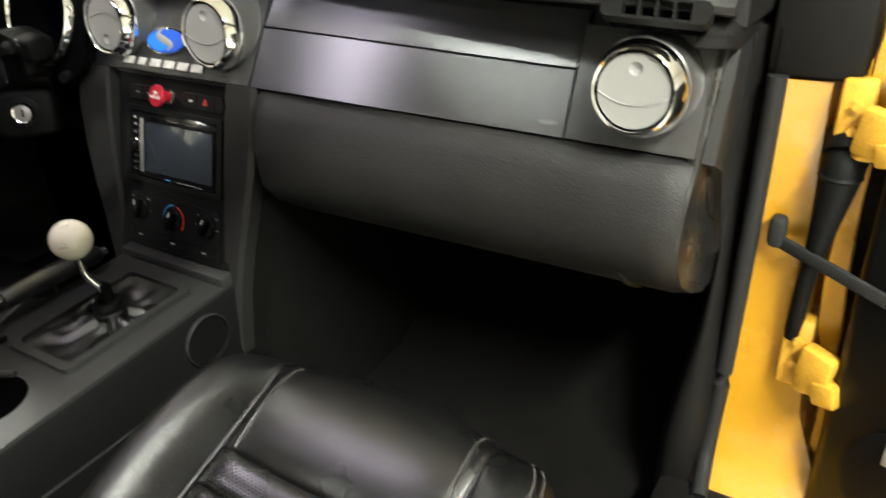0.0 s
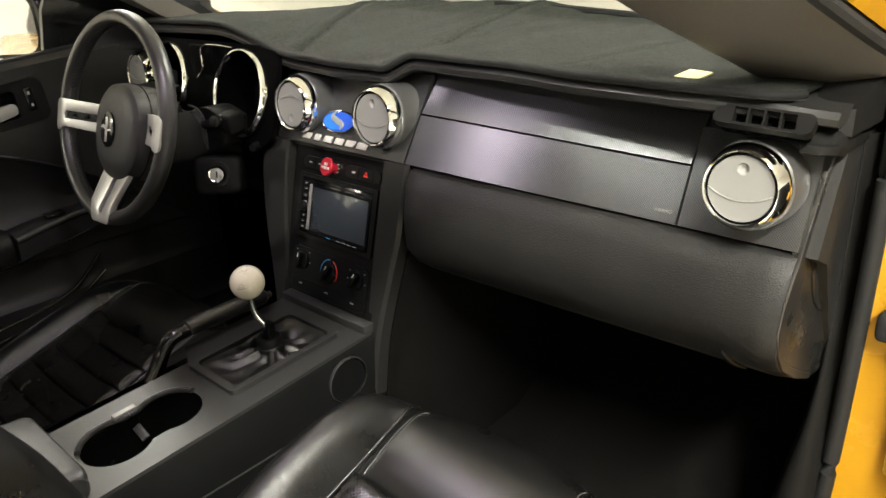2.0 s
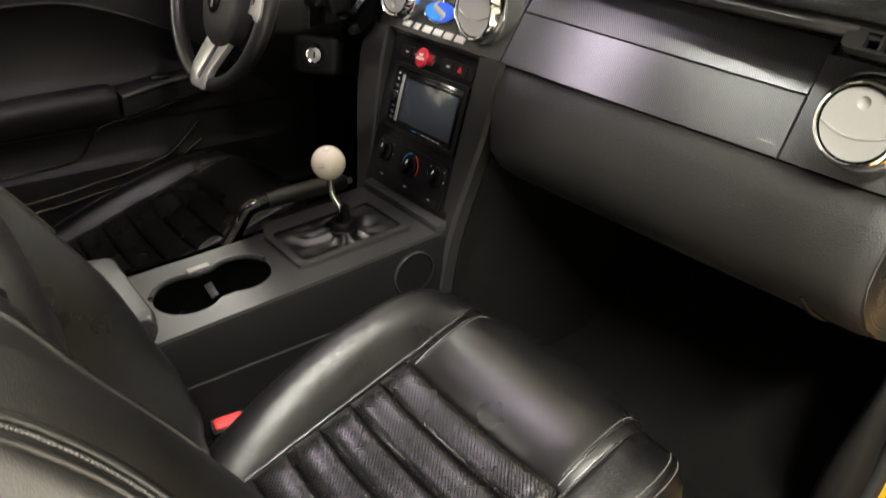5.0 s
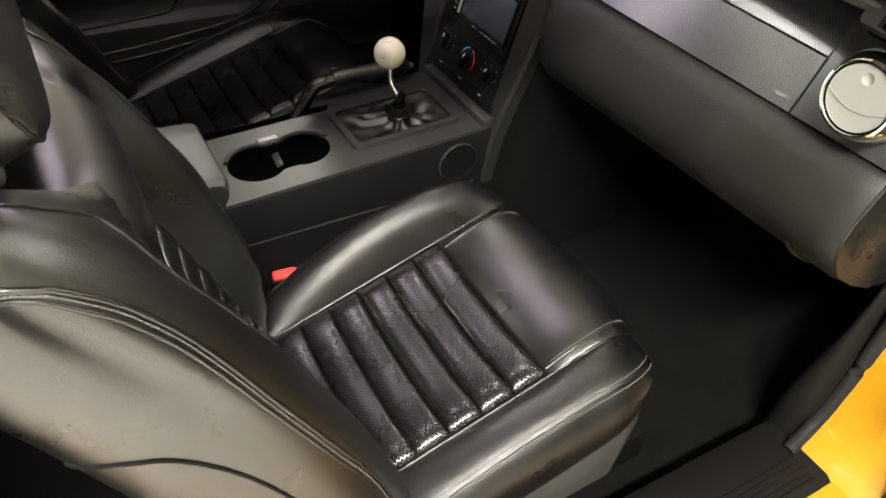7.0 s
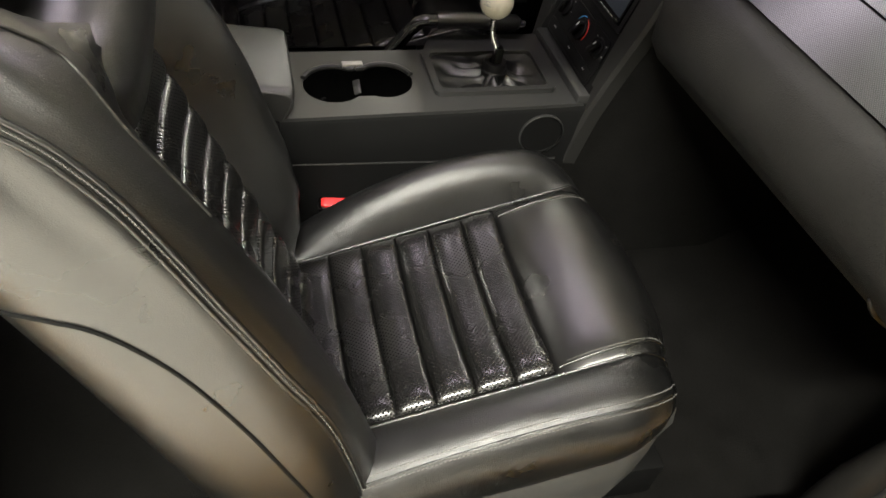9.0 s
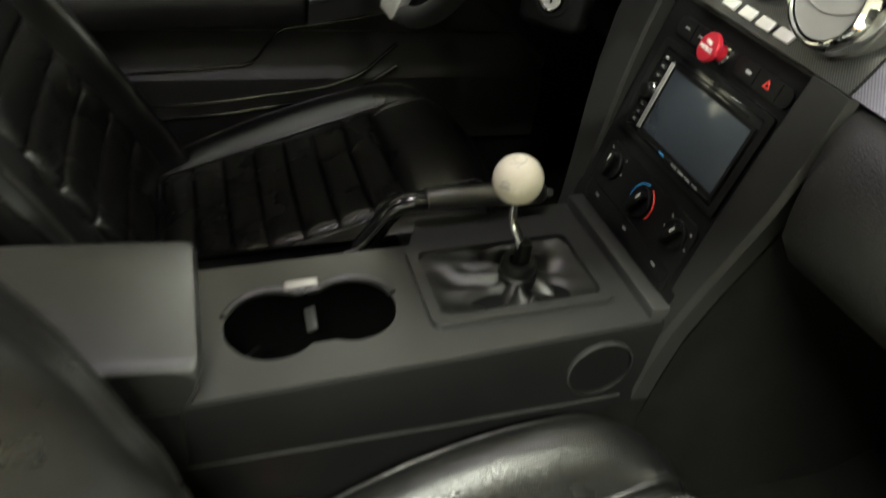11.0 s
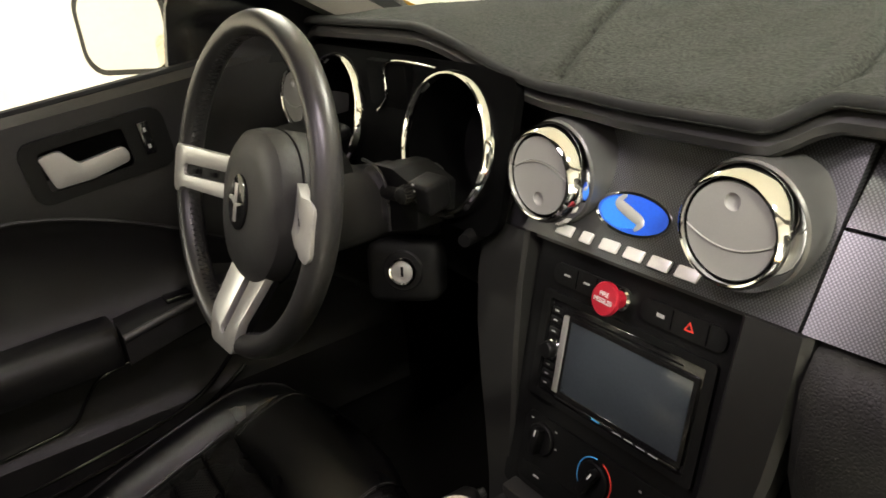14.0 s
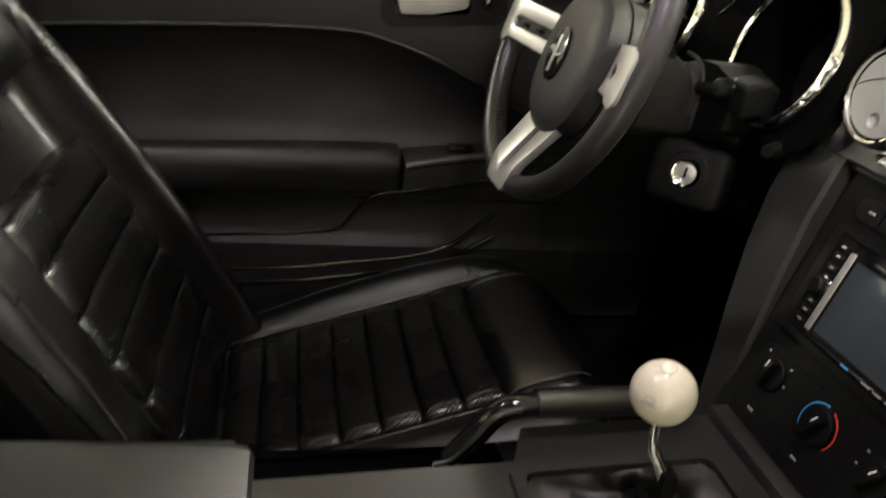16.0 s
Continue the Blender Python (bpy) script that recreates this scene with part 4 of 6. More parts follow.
part("panel", moved(loft(rings), km), DARK, knee)
part("release_knob", moved(tube([(-0.2, 0.0, 0.852), (-0.192, -0.03, 0.852), (-0.185, -0.044, 0.853)], [0.008, 0.009, 0.007], 12), km), DARK, knee)

# ---- centre console ----
cons = thing("centre_console", "satin dark grey centre console with twin cup holder", "console", (0.03, -0.3, 0.3))
ko = Matrix.Translation((-0.03, 0.3, -0.3))


def top_z(y):
    return 0.5865 + (y + 0.11) * 0.055


SLOPE = math.degrees(math.atan(0.055))
# local x = car x, local y along the console, origin at y -0.3
TM = pose(0, -0.3, top_z(-0.3), SLOPE, 0, 0)


def kpart(name, bm, mat, parent=None, label="", local=True):
    return part(name, moved(bm, ko @ TM if local else ko), mat, parent or cons, label)


def cup_outline(grow=0.0, n=22):
    """Two overlapping circles, one after the other along the console."""
    a, ra, b, rb = (0.043, -0.168), 0.049 + grow, (0.037, -0.085), 0.046 + grow
    out = []
    d = math.hypot(b[0] - a[0], b[1] - a[1])
    base = math.atan2(b[1] - a[1], b[0] - a[0])
    ta = math.acos((d * d + ra * ra - rb * rb) / (2 * d * ra))
    tb = math.acos((d * d + rb * rb - ra * ra) / (2 * d * rb))
    for k in range(n * 2 + 1):
        t = lerp(base + ta, base + 2 * math.pi - ta, k / (2 * n))
        out.append((a[0] + ra * math.cos(t), a[1] + ra * math.sin(t)))
    for k in range(1, n * 2):
        t = lerp(base + math.pi + tb, base + 3 * math.pi - tb, k / (2 * n))
        out.append((b[0] + rb * math.cos(t), b[1] + rb * math.sin(t)))
    for i, (x, y) in enumerate(out):
        if a[1] < y < b[1]:
            out[i] = (max(x, 0.077 + grow) if x > 0.04 else min(x, 0.002 - grow), y)
    return out


boot_hole = rounded_rect(0.118, 0.19, 0.01, cx=0.021, cy=0.094)
topo = [(-0.06, -0.27), (0.126, -0.27), (0.13, -0.26), (0.127, 0.0), (0.122, 0.236), (-0.105, 0.236), (-0.105, 0.02), (-0.058, 0.0)]
kpart("top_panel", plate(topo, [cup_outline(), boot_hole], 0.006), CONSOLE, None, "satin dark grey top panel")
ring = cup_outline(-0.0005)
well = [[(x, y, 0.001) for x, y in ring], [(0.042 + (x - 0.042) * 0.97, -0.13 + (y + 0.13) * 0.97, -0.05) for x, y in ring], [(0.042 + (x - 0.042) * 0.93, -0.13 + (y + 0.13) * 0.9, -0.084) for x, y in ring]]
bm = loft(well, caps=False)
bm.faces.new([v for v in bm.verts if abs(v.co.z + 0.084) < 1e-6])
# the lining's black stands in for the shade down in the well
kpart("cup_well", bm, UNLIT_BLACK, None, "deep black cup holder well")
rim = [(x, y, 0.002) for x, y in cup_outline(0.002) if x < 0.028]
left = sorted([p for p in rim if p[1] < -0.128], key=lambda p: p[1]), sorted([p for p in rim if p[1] >= -0.128], key=lambda p: p[1])
for some in left:
    kpart("rim_lip", tube(some, 0.0045, 8), CONSOLE)
kpart("rim_tab", box(-0.012, 0.0, -0.15, -0.115, 0.0, 0.010, 0.002), SILVER, None, "bright tab on the cup holder rim")
kpart("divider_tab", moved(box(-0.014, 0.014, -0.006, 0.006, -0.004, 0.0, 0.001), Matrix.Translation((0.022, -0.128, -0.018)) @ pose(0, 0, 0, 25, 20, 0)), CONSOLE)
kpart("well_insert", moved(box(-0.022, 0.022, -0.003, 0.003, -0.05, 0.0, 0.001), Matrix.Translation((0.072, -0.2, -0.012)) @ pose(0, 0, 0, 0, 0, -50)), UNLIT_BLACK)
# body below the top
rings = []
for y in (-0.62, -0.56, -0.3, -0.1, -0.03):
    z = top_z(y) - 0.005
    xr = lerp(0.13, 0.124, step(-0.55, -0.05, y))
    rings.append([(xr - 0.002, y, z), (xr + 0.002, y, z - 0.008), (xr + 0.003, y, 0.485), (xr + 0.006, y, 0.47), (xr + 0.016, y, 0.25), (-0.14, y, 0.25), (-0.135, y, 0.5), (-0.115, y, z - 0.02)])
bm = loft(rings)
bm.normal_update()
# open the top for the wells by dropping the two top faces
drop = [f for f in bm.faces if f.calc_center_median().z > 0.53 and abs(f.normal.z) > 0.5 and f.calc_center_median().x < 0.1 and -0.5 < f.calc_center_median().y < -0.35]
bmesh.ops.delete(bm, geom=drop, context="FACES_ONLY")
kpart("body", bm, DARK, None, "black plastic console side", local=False)
kpart("side_seam", tube([(0.1335, -0.6, 0.477), (0.1325, -0.3, 0.479), (0.129, -0.09, 0.481)], 0.0016, 6), CONSOLE, None, "", local=False)
# round side cover
dm = pose(0.1285, -0.13, 0.533, 0, 90, 0)
kpart("round_cover", lathe([(0.038, -0.002), (0.038, 0.003), (0.036, 0.0045), (0.0355, 0.001), (0.0, 0.001)], dm, 44), DARK, None, "round black side cover", local=False)
kpart("cover_ring", lathe([(0.0385, 0.0), (0.0387, 0.0042), (0.037, 0.0052)], dm, 44), CONSOLE, None, "", local=False)
# stepped wedge in front of the boot, up to the stack
kpart("front_ledge", moved(box(-0.105, 0.121, 0.222, 0.262, -0.004, 0.014, 0.004), Matrix()), CONSOLE)
# handbrake side channel, coloured near-zero black in place of shade
kpart("side_channel", box(-0.134, -0.058, -0.62, -0.03, 0.4, 0.535, 0.006), UNLIT_BLACK, None, "", local=False)

# boot
boot = thing("shift_boot", "pleated black leather gear lever boot in a plastic frame", "boot", (0.02, -0.2, 0.58))
bo = Matrix.Translation((-0.02, 0.2, -0.58))
fr_o, fr_i = rounded_rect(0.134, 0.208, 0.012, cx=0.021, cy=0.094), rounded_rect(0.11, 0.184, 0.01, cx=0.021, cy=0.094)
part("frame", moved(plate(fr_o, [fr_i], 0.009, TM @ Matrix.Translation((0, 0, 0.008))), bo), CONSOLE, boot, "satin dark grey plastic frame")
rings = []
N = 72
for k in range(19):
    t = k / 18
    ringp = []
    for j in range(N):
        a = 2 * math.pi * j / N
        ca, sa = math.cos(a), math.sin(a)
        sq = 1 / max(abs(ca) / 0.057, abs(sa) / 0.094)
        r0 = min(sq, 0.1)
        r1 = 0.017
        r = lerp(r0, r1, t ** 0.75)
        fold = (0.008 * math.sin(a * 4 + 1.0 + 2.6 * t) + 0.005 * math.sin(a * 9 + 2 - 3 * t)) * math.sin(math.pi * min(t * 1.05, 1))
        r += fold
        h = 0.002 + 0.004 * t - 0.012 * math.sin(math.pi * t) + (0.010 * math.sin(a * 3 + 0.5 + 2 * t) + 0.007 * math.sin(a * 5 + 4 * t) + 0.004 * math.sin(a * 11 - 5 * t)) * math.sin(math.pi * t)
        ringp.append((0.02 + r * ca, 0.094 + 0.012 * t + r * sa, h))
    rings.append(ringp)
part("leather_gaiter", moved(loft(rings, caps=False), bo @ TM), SOFT, boot, "creased black leather gaiter")
part("collar", moved(lathe([(0.0225, -0.008), (0.0225, 0.006), (0.02, 0.009), (0.0205, 0.017), (0.018, 0.022), (0.011, 0.022), (0.008, 0.016)], TM @ Matrix.Translation((0.02, 0.106, 0.0)), 32), bo), PLASTIC, boot, "black collar at the lever")

lever = thing("gear_lever", "chrome gear lever with an ivory ball knob", "gear lever", (0.015, -0.2, 0.62))
lo = Matrix.Translation((-0.015, 0.2, -0.62))
part("shaft", moved(tube(smooth_path([(0.02, -0.193, 0.585), (0.018, -0.195, 0.62), (0.009, -0.207, 0.65), (0.007, -0.21, 0.69)], 6), [0.0058] * 12 + [0.005] * 7, 14), lo), CHROME, lever, "polished bent shaft")
part("shaft_base", moved(box(0.011, 0.029, -0.200, -0.186, 0.585, 0.63, 0.003), lo), DARK, lever)
bc = Vector((0.007, -0.21, 0.702))
bm = bmesh.new()
bmesh.ops.create_uvsphere(bm, u_segments=40, v_segments=24, radius=0.0272, matrix=Matrix.Translation(bc))
ball = part("ball_knob", moved(bm, lo), IVORY, lever, "ivory ball knob")


def on_ball(az, el, r=0.0274):
    a, e = radians(az), radians(el)
    return bc + r * Vector((math.cos(e) * math.sin(a), -math.cos(e) * math.cos(a), math.sin(e)))


for (a0, e0), (a1, e1) in (((-14, 60), (-10, 82)), ((14, 58), (170, 86)), ((48, 52), (75, 70)), ((-12, 71), (60, 64))):
    part("shift_line", moved(tube([on_ball(lerp(a0, a1, k / 6), lerp(e0, e1, k / 6)) for k in range(7)], 0.0003, 4), lo), GREY_INK, ball)
part("print_mark", moved(tube([on_ball(38 + 9 * math.cos(t), 12 + 5 * math.sin(t)) for t in (2 * math.pi * k / 20 for k in range(20))], 0.00035, 4, closed=True), lo), GREY_INK, ball, "small oval printed mark")
part("print_bar", moved(tube([on_ball(a, 3 + 0.05 * (a - 38)) for a in range(24, 53, 4)], 0.0006, 4), lo), GREY_INK, ball)

# handbrake
hb = thing("handbrake", "black handbrake lever with a bent shank, released", "handbrake", (-0.098, -0.3, 0.55))
ho = Matrix.Translation((0.085, 0.3, -0.55))
part("grip", moved(tube([(-0.085, -0.272, 0.612), (-0.085, -0.25, 0.613), (-0.085, -0.18, 0.613), (-0.085, -0.125, 0.612), (-0.085, -0.118, 0.611)], [0.0145, 0.0152, 0.0155, 0.0145, 0.010], 18), ho), LEATHER, hb, "black sleeved grip")
part("shank", moved(tube(smooth_path([(-0.085, -0.262, 0.611), (-0.085, -0.3, 0.607), (-0.085, -0.318, 0.592), (-0.085, -0.332, 0.57), (-0.085, -0.35, 0.545)], 6), 0.0125, 14), ho), GLOSS, hb, "black bent shank")
part("bracket_edge", moved(tube(smooth_path([(-0.072, -0.29, 0.615), (-0.073, -0.316, 0.606), (-0.073, -0.333, 0.58), (-0.073, -0.352, 0.556), (-0.073, -0.37, 0.55)], 6), 0.0028, 8), ho), CONSOLE, hb, "grey edge of the bracket")
part("release_button", moved(lathe([(0.0, 0.012), (0.006, 0.011), (0.0075, 0.0)], pose(-0.085, -0.118, 0.611, -90, 0, 0), 16), ho), CHROME, hb)

# armrest
arm = thing("armrest", "dark grey padded console lid, closed", "armrest", (0.03, -0.6, 0.56))
ao = Matrix.Translation((-0.03, 0.6, -0.56))
rings = []
for x, k in ((-0.058, 0.0), (-0.055, 0.6), (-0.046, 1.0), (0.03, 1.0), (0.115, 1.0), (0.127, 0.6), (0.131, 0.0)):
    d = 0.006 * (1 - k)
    rings.append([(x, -0.55 - d, 0.559), (x, -0.542 - d, 0.57), (x, -0.537 - d, 0.59), (x, -0.536 - d, 0.601 - d), (x, -0.54 - d, 0.608 - d), (x, -0.55, 0.611 - d), (x, -0.63, 0.616 - d), (x, -0.85, 0.626 - d), (x, -0.9, 0.62 - d), (x, -0.9, 0.559)])
part("lid", moved(loft(rings), ao), LID, arm, "satin dark grey lid")
part("lid_edge", moved(tube(smooth_path([(0.1305, -0.551, 0.565), (0.1315, -0.542, 0.585), (0.131, -0.544, 0.598), (0.1295, -0.56, 0.605), (0.129, -0.62, 0.61), (0.129, -0.8, 0.619)], 6), 0.002, 6), ao), CONSOLE, arm)
part("base", moved(box(-0.125, 0.135, -0.9, -0.556, 0.26, 0.558, 0.006), ao), PLASTIC, arm)

# ---- seats ----
from mathutils.bvhtree import BVHTree


def seat(side, cx, drop=0.0, slide=0.0, n=7, pitch=0.0443, first=0.394, fw=0.116, fd=-0.046, start=-0.256, flute=0.0485, back=(-0.5, 0.42, 25), inner_rise=0.074, lift=1.0, inner_drop=0.0):
    """A bucket seat, centred at cx; side 1 has its outer flank on the right."""
    ob = thing("bucket_seat", "black leather bucket seat with lateral flutes and high side bolsters", "seat", (cx, -0.3, 0.3 - drop), "front seats")
    o = Matrix.Translation((-cx, 0.3, -0.3))

    def sp(name, bm, mat, label="", parent=None):
        return part(name, moved(bm, o), mat, parent or ob, label)

    def plane(y):
        return 0.5 + 0.33 * (y + 0.26)

    # flutes of the cushion, each its own soft roll
    for k in range(n):
        y0 = start - flute * (n - k)
        y1 = y0 + flute
        rings = []
        for j in range(29):
            u = lerp(-1, 1, j / 28)
            x = cx + 0.150 * u
            dish = 0.016 * abs(u) ** 3
            end = 1 - abs(u) ** 14
            sec = []
            for q in range(13):
                a = math.pi * q / 12
                y = lerp(y0, y1, 0.5 - 0.5 * math.copysign(abs(math.cos(a)) ** 0.8, math.cos(a)))
                sec.append((x, y, plane(y) + dish - 0.010 + 0.0155 * math.sin(a) ** 0.45 * max(end, 0)))
            sec += [(x, y1, plane(y1) - 0.05), (x, y0, plane(y0) - 0.05)]
            rings.append(sec)
        sp("flute", loft(rings), PERFORATED)
    # thigh pad
    rings = []
    for j in range(33):
        u = lerp(-1, 1, j / 32)
        x = cx + 0.158 * u
        e = max(1 - abs(u) ** 8, 0)
        dish = -0.005 * abs(u) ** 4
        path = [(start, plane(start) - 0.012), (start + 0.008, plane(start + 0.008) + 0.004 * e), (-0.21, plane(-0.21) + 0.012 * e + 0.002), (-0.17, plane(-0.17) + 0.013 * e), (-0.13, plane(-0.13) + 0.004 * e), (-0.10, plane(-0.10) - 0.014), (-0.083, plane(-0.083) - 0.04), (-0.078, plane(-0.078) - 0.075), (-0.088, plane(-0.088) - 0.12), (-0.11, 0.40), (-0.246, 0.40)]
        rings.append([(x, y - (0.03 * abs(u) ** 3 * min(max(i - 2, 0) / 3, 1) if i < 9 else 0), z + (dish if i < 8 else 0)) for i, (y, z) in enumerate(path)])
    pad = rings
    sp("thigh_pad", loft(rings), LEATHER, "smooth front thigh pad")
    # side bolsters of the cushion
    for s in (1, -1):
        outer = s == side
        rings = []
        m = 30
        for j in range(m + 1):
            t = j / m
            y = lerp(-0.56 - slide, -0.105, t)
            rise = math.sin(math.pi * min(max(t * 0.93 + 0.03, 0), 1)) ** 0.85
            hgt = (0.03 if outer else inner_rise) * rise
            base = plane(y)
            rnd = math.sqrt(max(1 - (max(t - 0.78, 0) / 0.222) ** 2, 0))
            xi = 0.150 + 0.004 * t
            xo = xi + 0.092 * (0.25 + 0.75 * rnd)
            low = base - 0.075
            top = low + (hgt + 0.075) * (0.3 + 0.7 * rnd)
            xr = lerp(xi, xo, 0.5)
            if outer:
                sec = [(xi, min(base, top) - 0.02), (xi + 0.004, min(base + 0.006, top)), (lerp(xi, xo, 0.25), lerp(min(base, top), top, 0.8)), (lerp(xi, xo, 0.5), top), (lerp(xi, xo, 0.74), top - 0.004), (lerp(xi, xo, 0.92), top - 0.016 * rnd - 0.003), (xo + 0.004, lerp(low, top, 0.55)), (xo + 0.002, low), (xo - 0.02, low - 0.01), (xi, low)]
            else:
                sec = [(xi, min(base, top) - 0.02), (xi + 0.004, min(base + 0.004, top)), (lerp(xi, xr, 0.5), lerp(min(base, top), top, 0.72)), (xr, top), (lerp(xr, xo, 0.5), top - (0.003 if outer else 0.006)), (lerp(xr, xo, 0.86), top - (0.013 if outer else 0.022) * rnd - 0.004), (xo, lerp(low, top, 0.5)), (xo, low), (xo - 0.02, low - 0.01), (xi, low)]
            rings.append(smooth_path([(cx + s * a, y, b) for a, b in sec], 3, closed=True))
        b = sp("cushion_bolster", loft(rings), SOFT, "rolled leather cushion bolster")
        edge = 13 if outer else 15
        line = [Vector(r[edge]) + Vector((s * 0.0015, 0, 0.001)) for r in rings]
        sp("bolster_stitching", tube(line, 0.0016, 5), LEATHER, "", b)
        if outer:
            for shift in (-0.006, 0.005):
                row = [Vector(r[edge]) + Vector((s * shift, 0, 0.0016 - 0.4 * shift)) for r in rings[3:-1]]
                bm = bmesh.new()
                for p, q in zip(row, row[1:]):
                    for w in (0.05, 0.38, 0.72):
                        bmesh.ops.create_cube(bm, size=1, matrix=Matrix.LocRotScale(p.lerp(q, w + 0.1), (q - p).to_track_quat("Y", "Z"), (0.0012, 0.0034, 0.0012)))
                sp("stitch_row", bm, STITCH, "", b)
        sp("bolster_welt", tube([Vector(r[3]) + Vector((s * -0.001, 0, 0.001)) for r in rings], 0.0022, 6), LEATHER, "", b)
    # seam and stitches along the edges of the thigh pad
    for col in (2, 30):
        s = 1 if col > 16 else -1
        edge = smooth_path([Vector(p) + Vector((s * 0.002, 0, 0.0006)) for p in pad[col][1:8]], 6)
        sp("pad_seam", tube(edge, 0.0016, 6), LEATHER)
        for k in range(2, len(edge) - 2, 1):
            p, q = edge[k] - Vector((s * 0.0045, 0, 0)), edge[k + 1] - Vector((s * 0.0045, 0, 0))
            sp("stitch", tube([p.lerp(q, 0.1), p.lerp(q, 0.7)], 0.0008, 5), STITCH)
    # plastic base flank
    rings = []
    for y, zt, zb in ((-0.6 - slide, 0.37, 0.30), (-0.5, 0.40, 0.33), (-0.3, 0.44, 0.335), (-0.18, 0.475, 0.345), (-0.13, 0.48, 0.362), (-0.1, 0.475, 0.38), (-0.08, 0.45, 0.405)):
        w = lerp(0.246, 0.19, step(-0.17, -0.08, y))
        rings.append([(cx - w, y, zb), (cx + w, y, zb), (cx + w + 0.004, y, lerp(zb, zt, 0.5)), (cx + w - 0.004, y, zt), (cx - w + 0.004, y, zt), (cx - w - 0.004, y, lerp(zb, zt, 0.5))])
    sp("base_shell", loft(rings), BASE, "grey plastic base flank")
    sp("recline_lever", moved(pillow(0, 0, 0, 0.018, 0.13, 0.022, 0.4), pose(cx + side * 0.262, -0.425, 0.392, -4, 0, 0)), BASE, "grey plastic lever")
    for x in (-0.19, 0.19):
        sp("seat_rail", box(cx + x - 0.02, cx + x + 0.02, -0.62, -0.06, 0.262, 0.335, 0.004), DARK)
    # backrest, built upright and leaned back
    B = pose(cx, back[0], back[1], back[2], 0, 0)
    for k in range(11):
        h1 = first + pitch * (1 - k)
        h0 = h1 - pitch
        if h0 < -0.05 or h1 > 0.5:
            continue
        rings = []
        for j in range(25):
            u = lerp(-1, 1, j / 24)
            sec = []
            for q in range(11):
                a = math.pi * q / 10
                h = lerp(h0, h1, 0.5 - 0.5 * math.copysign(abs(math.cos(a)) ** 0.8, math.cos(a)))
                sec.append((fw * u, fd + 0.015 * math.sin(a) ** 0.5 * max(1 - abs(u) ** 14, 0) + 0.012 * abs(u) ** 3, h))
            sec += [(fw * u, fd - 0.054, h1), (fw * u, fd - 0.054, h0)]
            rings.append(sec)
        sp("back_flute", moved(loft(rings), B), PERFORATED_BACK)
    # shell: sections stacked up the back, closing in a rounded shoulder
    def front(h):
        return 0.042 * math.sin(math.pi * min(max((h + 0.16) / 0.78, 0), 1)) ** 0.8 - 0.004

    rings = []
    for j in range(45):
        t = j / 44
        if t < 0.75:
            h = lerp(-0.07, 0.54, t / 0.75)
            k, f = 1.0, 1.0
        else:
            a = (t - 0.75) / 0.25 * math.pi / 2
            h = 0.54 + 0.108 * math.sin(a)
            k = 0.84 + 0.16 * max(math.cos(a), 0) ** 0.5
            f = 0.05 + 0.95 * max(math.cos(a), 0) ** 0.5
        fill = step(0.46, 0.54, h)
        fr = front(h) * lift
        low_in = fr - inner_drop - table(h, [(-0.07, 0.1), (0.01, 0.07), (0.078, 0.04), (0.133, 0.023), (0.22, 0.012), (0.36, 0.0)])
        rec = lerp(fd - 0.029, fr - 0.006, fill)
        xo = lerp(0.258, 0.237, step(0.0, 0.5, h))
        core = [(0.0, rec), (0.06, rec), (fw - 0.016, rec + 0.002), (fw - 0.002, lerp(fd + 0.003, fr - 0.004, fill)), (lerp(fw, 0.168, 0.45), lerp(lerp(fd, fr, 0.5), fr, fill)), (0.168, fr)]
        back = [(xo + 0.002, -0.06), (xo + 0.001, -0.1), (xo - 0.022, -0.133), (0.12, -0.155), (0.0, -0.16)]
        outer = core + [(0.198, fr - 0.003), (0.217, fr - 0.013), (0.231, fr - 0.029), (xo - 0.004, fr - 0.052)] + back
        wide = lerp(0.205, 0.252, step(0.0, 0.19, h)) * lerp(1, 0.9, step(0.4, 0.55, h))
        shallow = core[:4] + [(lerp(fw, 0.168, 0.45), lerp(lerp(fd, low_in, 0.5), fr, fill)), (0.168, low_in)]
        inner = shallow + [(0.192, low_in - 0.002), (lerp(0.198, wide, 0.45), low_in - 0.009), (lerp(0.198, wide, 0.78), low_in - 0.021), (wide - 0.002, low_in - 0.042), (wide, min(low_in - 0.05, -0.06)), (wide - 0.002, -0.11), (wide - 0.024, -0.136), (0.12, -0.155), (0.0, -0.16)]
        full = [(side * x, d) for x, d in outer] + [(-side * x, d) for x, d in inner[-2:0:-1]]
        # the shoulder dips between its two ends, below the headrest
        rings.append([tuple(p) for p in smooth_path([(x * k, -0.05 + (d + 0.05) * f, h - max(h - 0.55, 0) * 0.85 * (1 - step(0.06, 0.21, abs(x)))) for x, d in full], 3, closed=True)])
    shell_ob = sp("back_bolster", moved(loft(rings), B), LEATHER, "rolled leather backrest shell and shoulders")
    m = len(rings[0])
    skin = BVHTree.FromPolygons([p for r in rings for p in r], [(a * m + b, a * m + (b + 1) % m, (a + 1) * m + (b + 1) % m, (a + 1) * m + b) for a in range(len(rings) - 1) for b in range(m)])

    def laid(points, s, rise):
        """Lays a smooth line on the skin of the backrest."""
        out = []
        for p in smooth_path(points, 8):
            at, normal, _, _ = skin.find_nearest(Vector((s * p.x, p.y, p.z)))
            away = at - Vector((0, -0.05, at.z))
            out.append(at + (normal if normal.dot(away) > 0 else -normal) * rise)
        return out

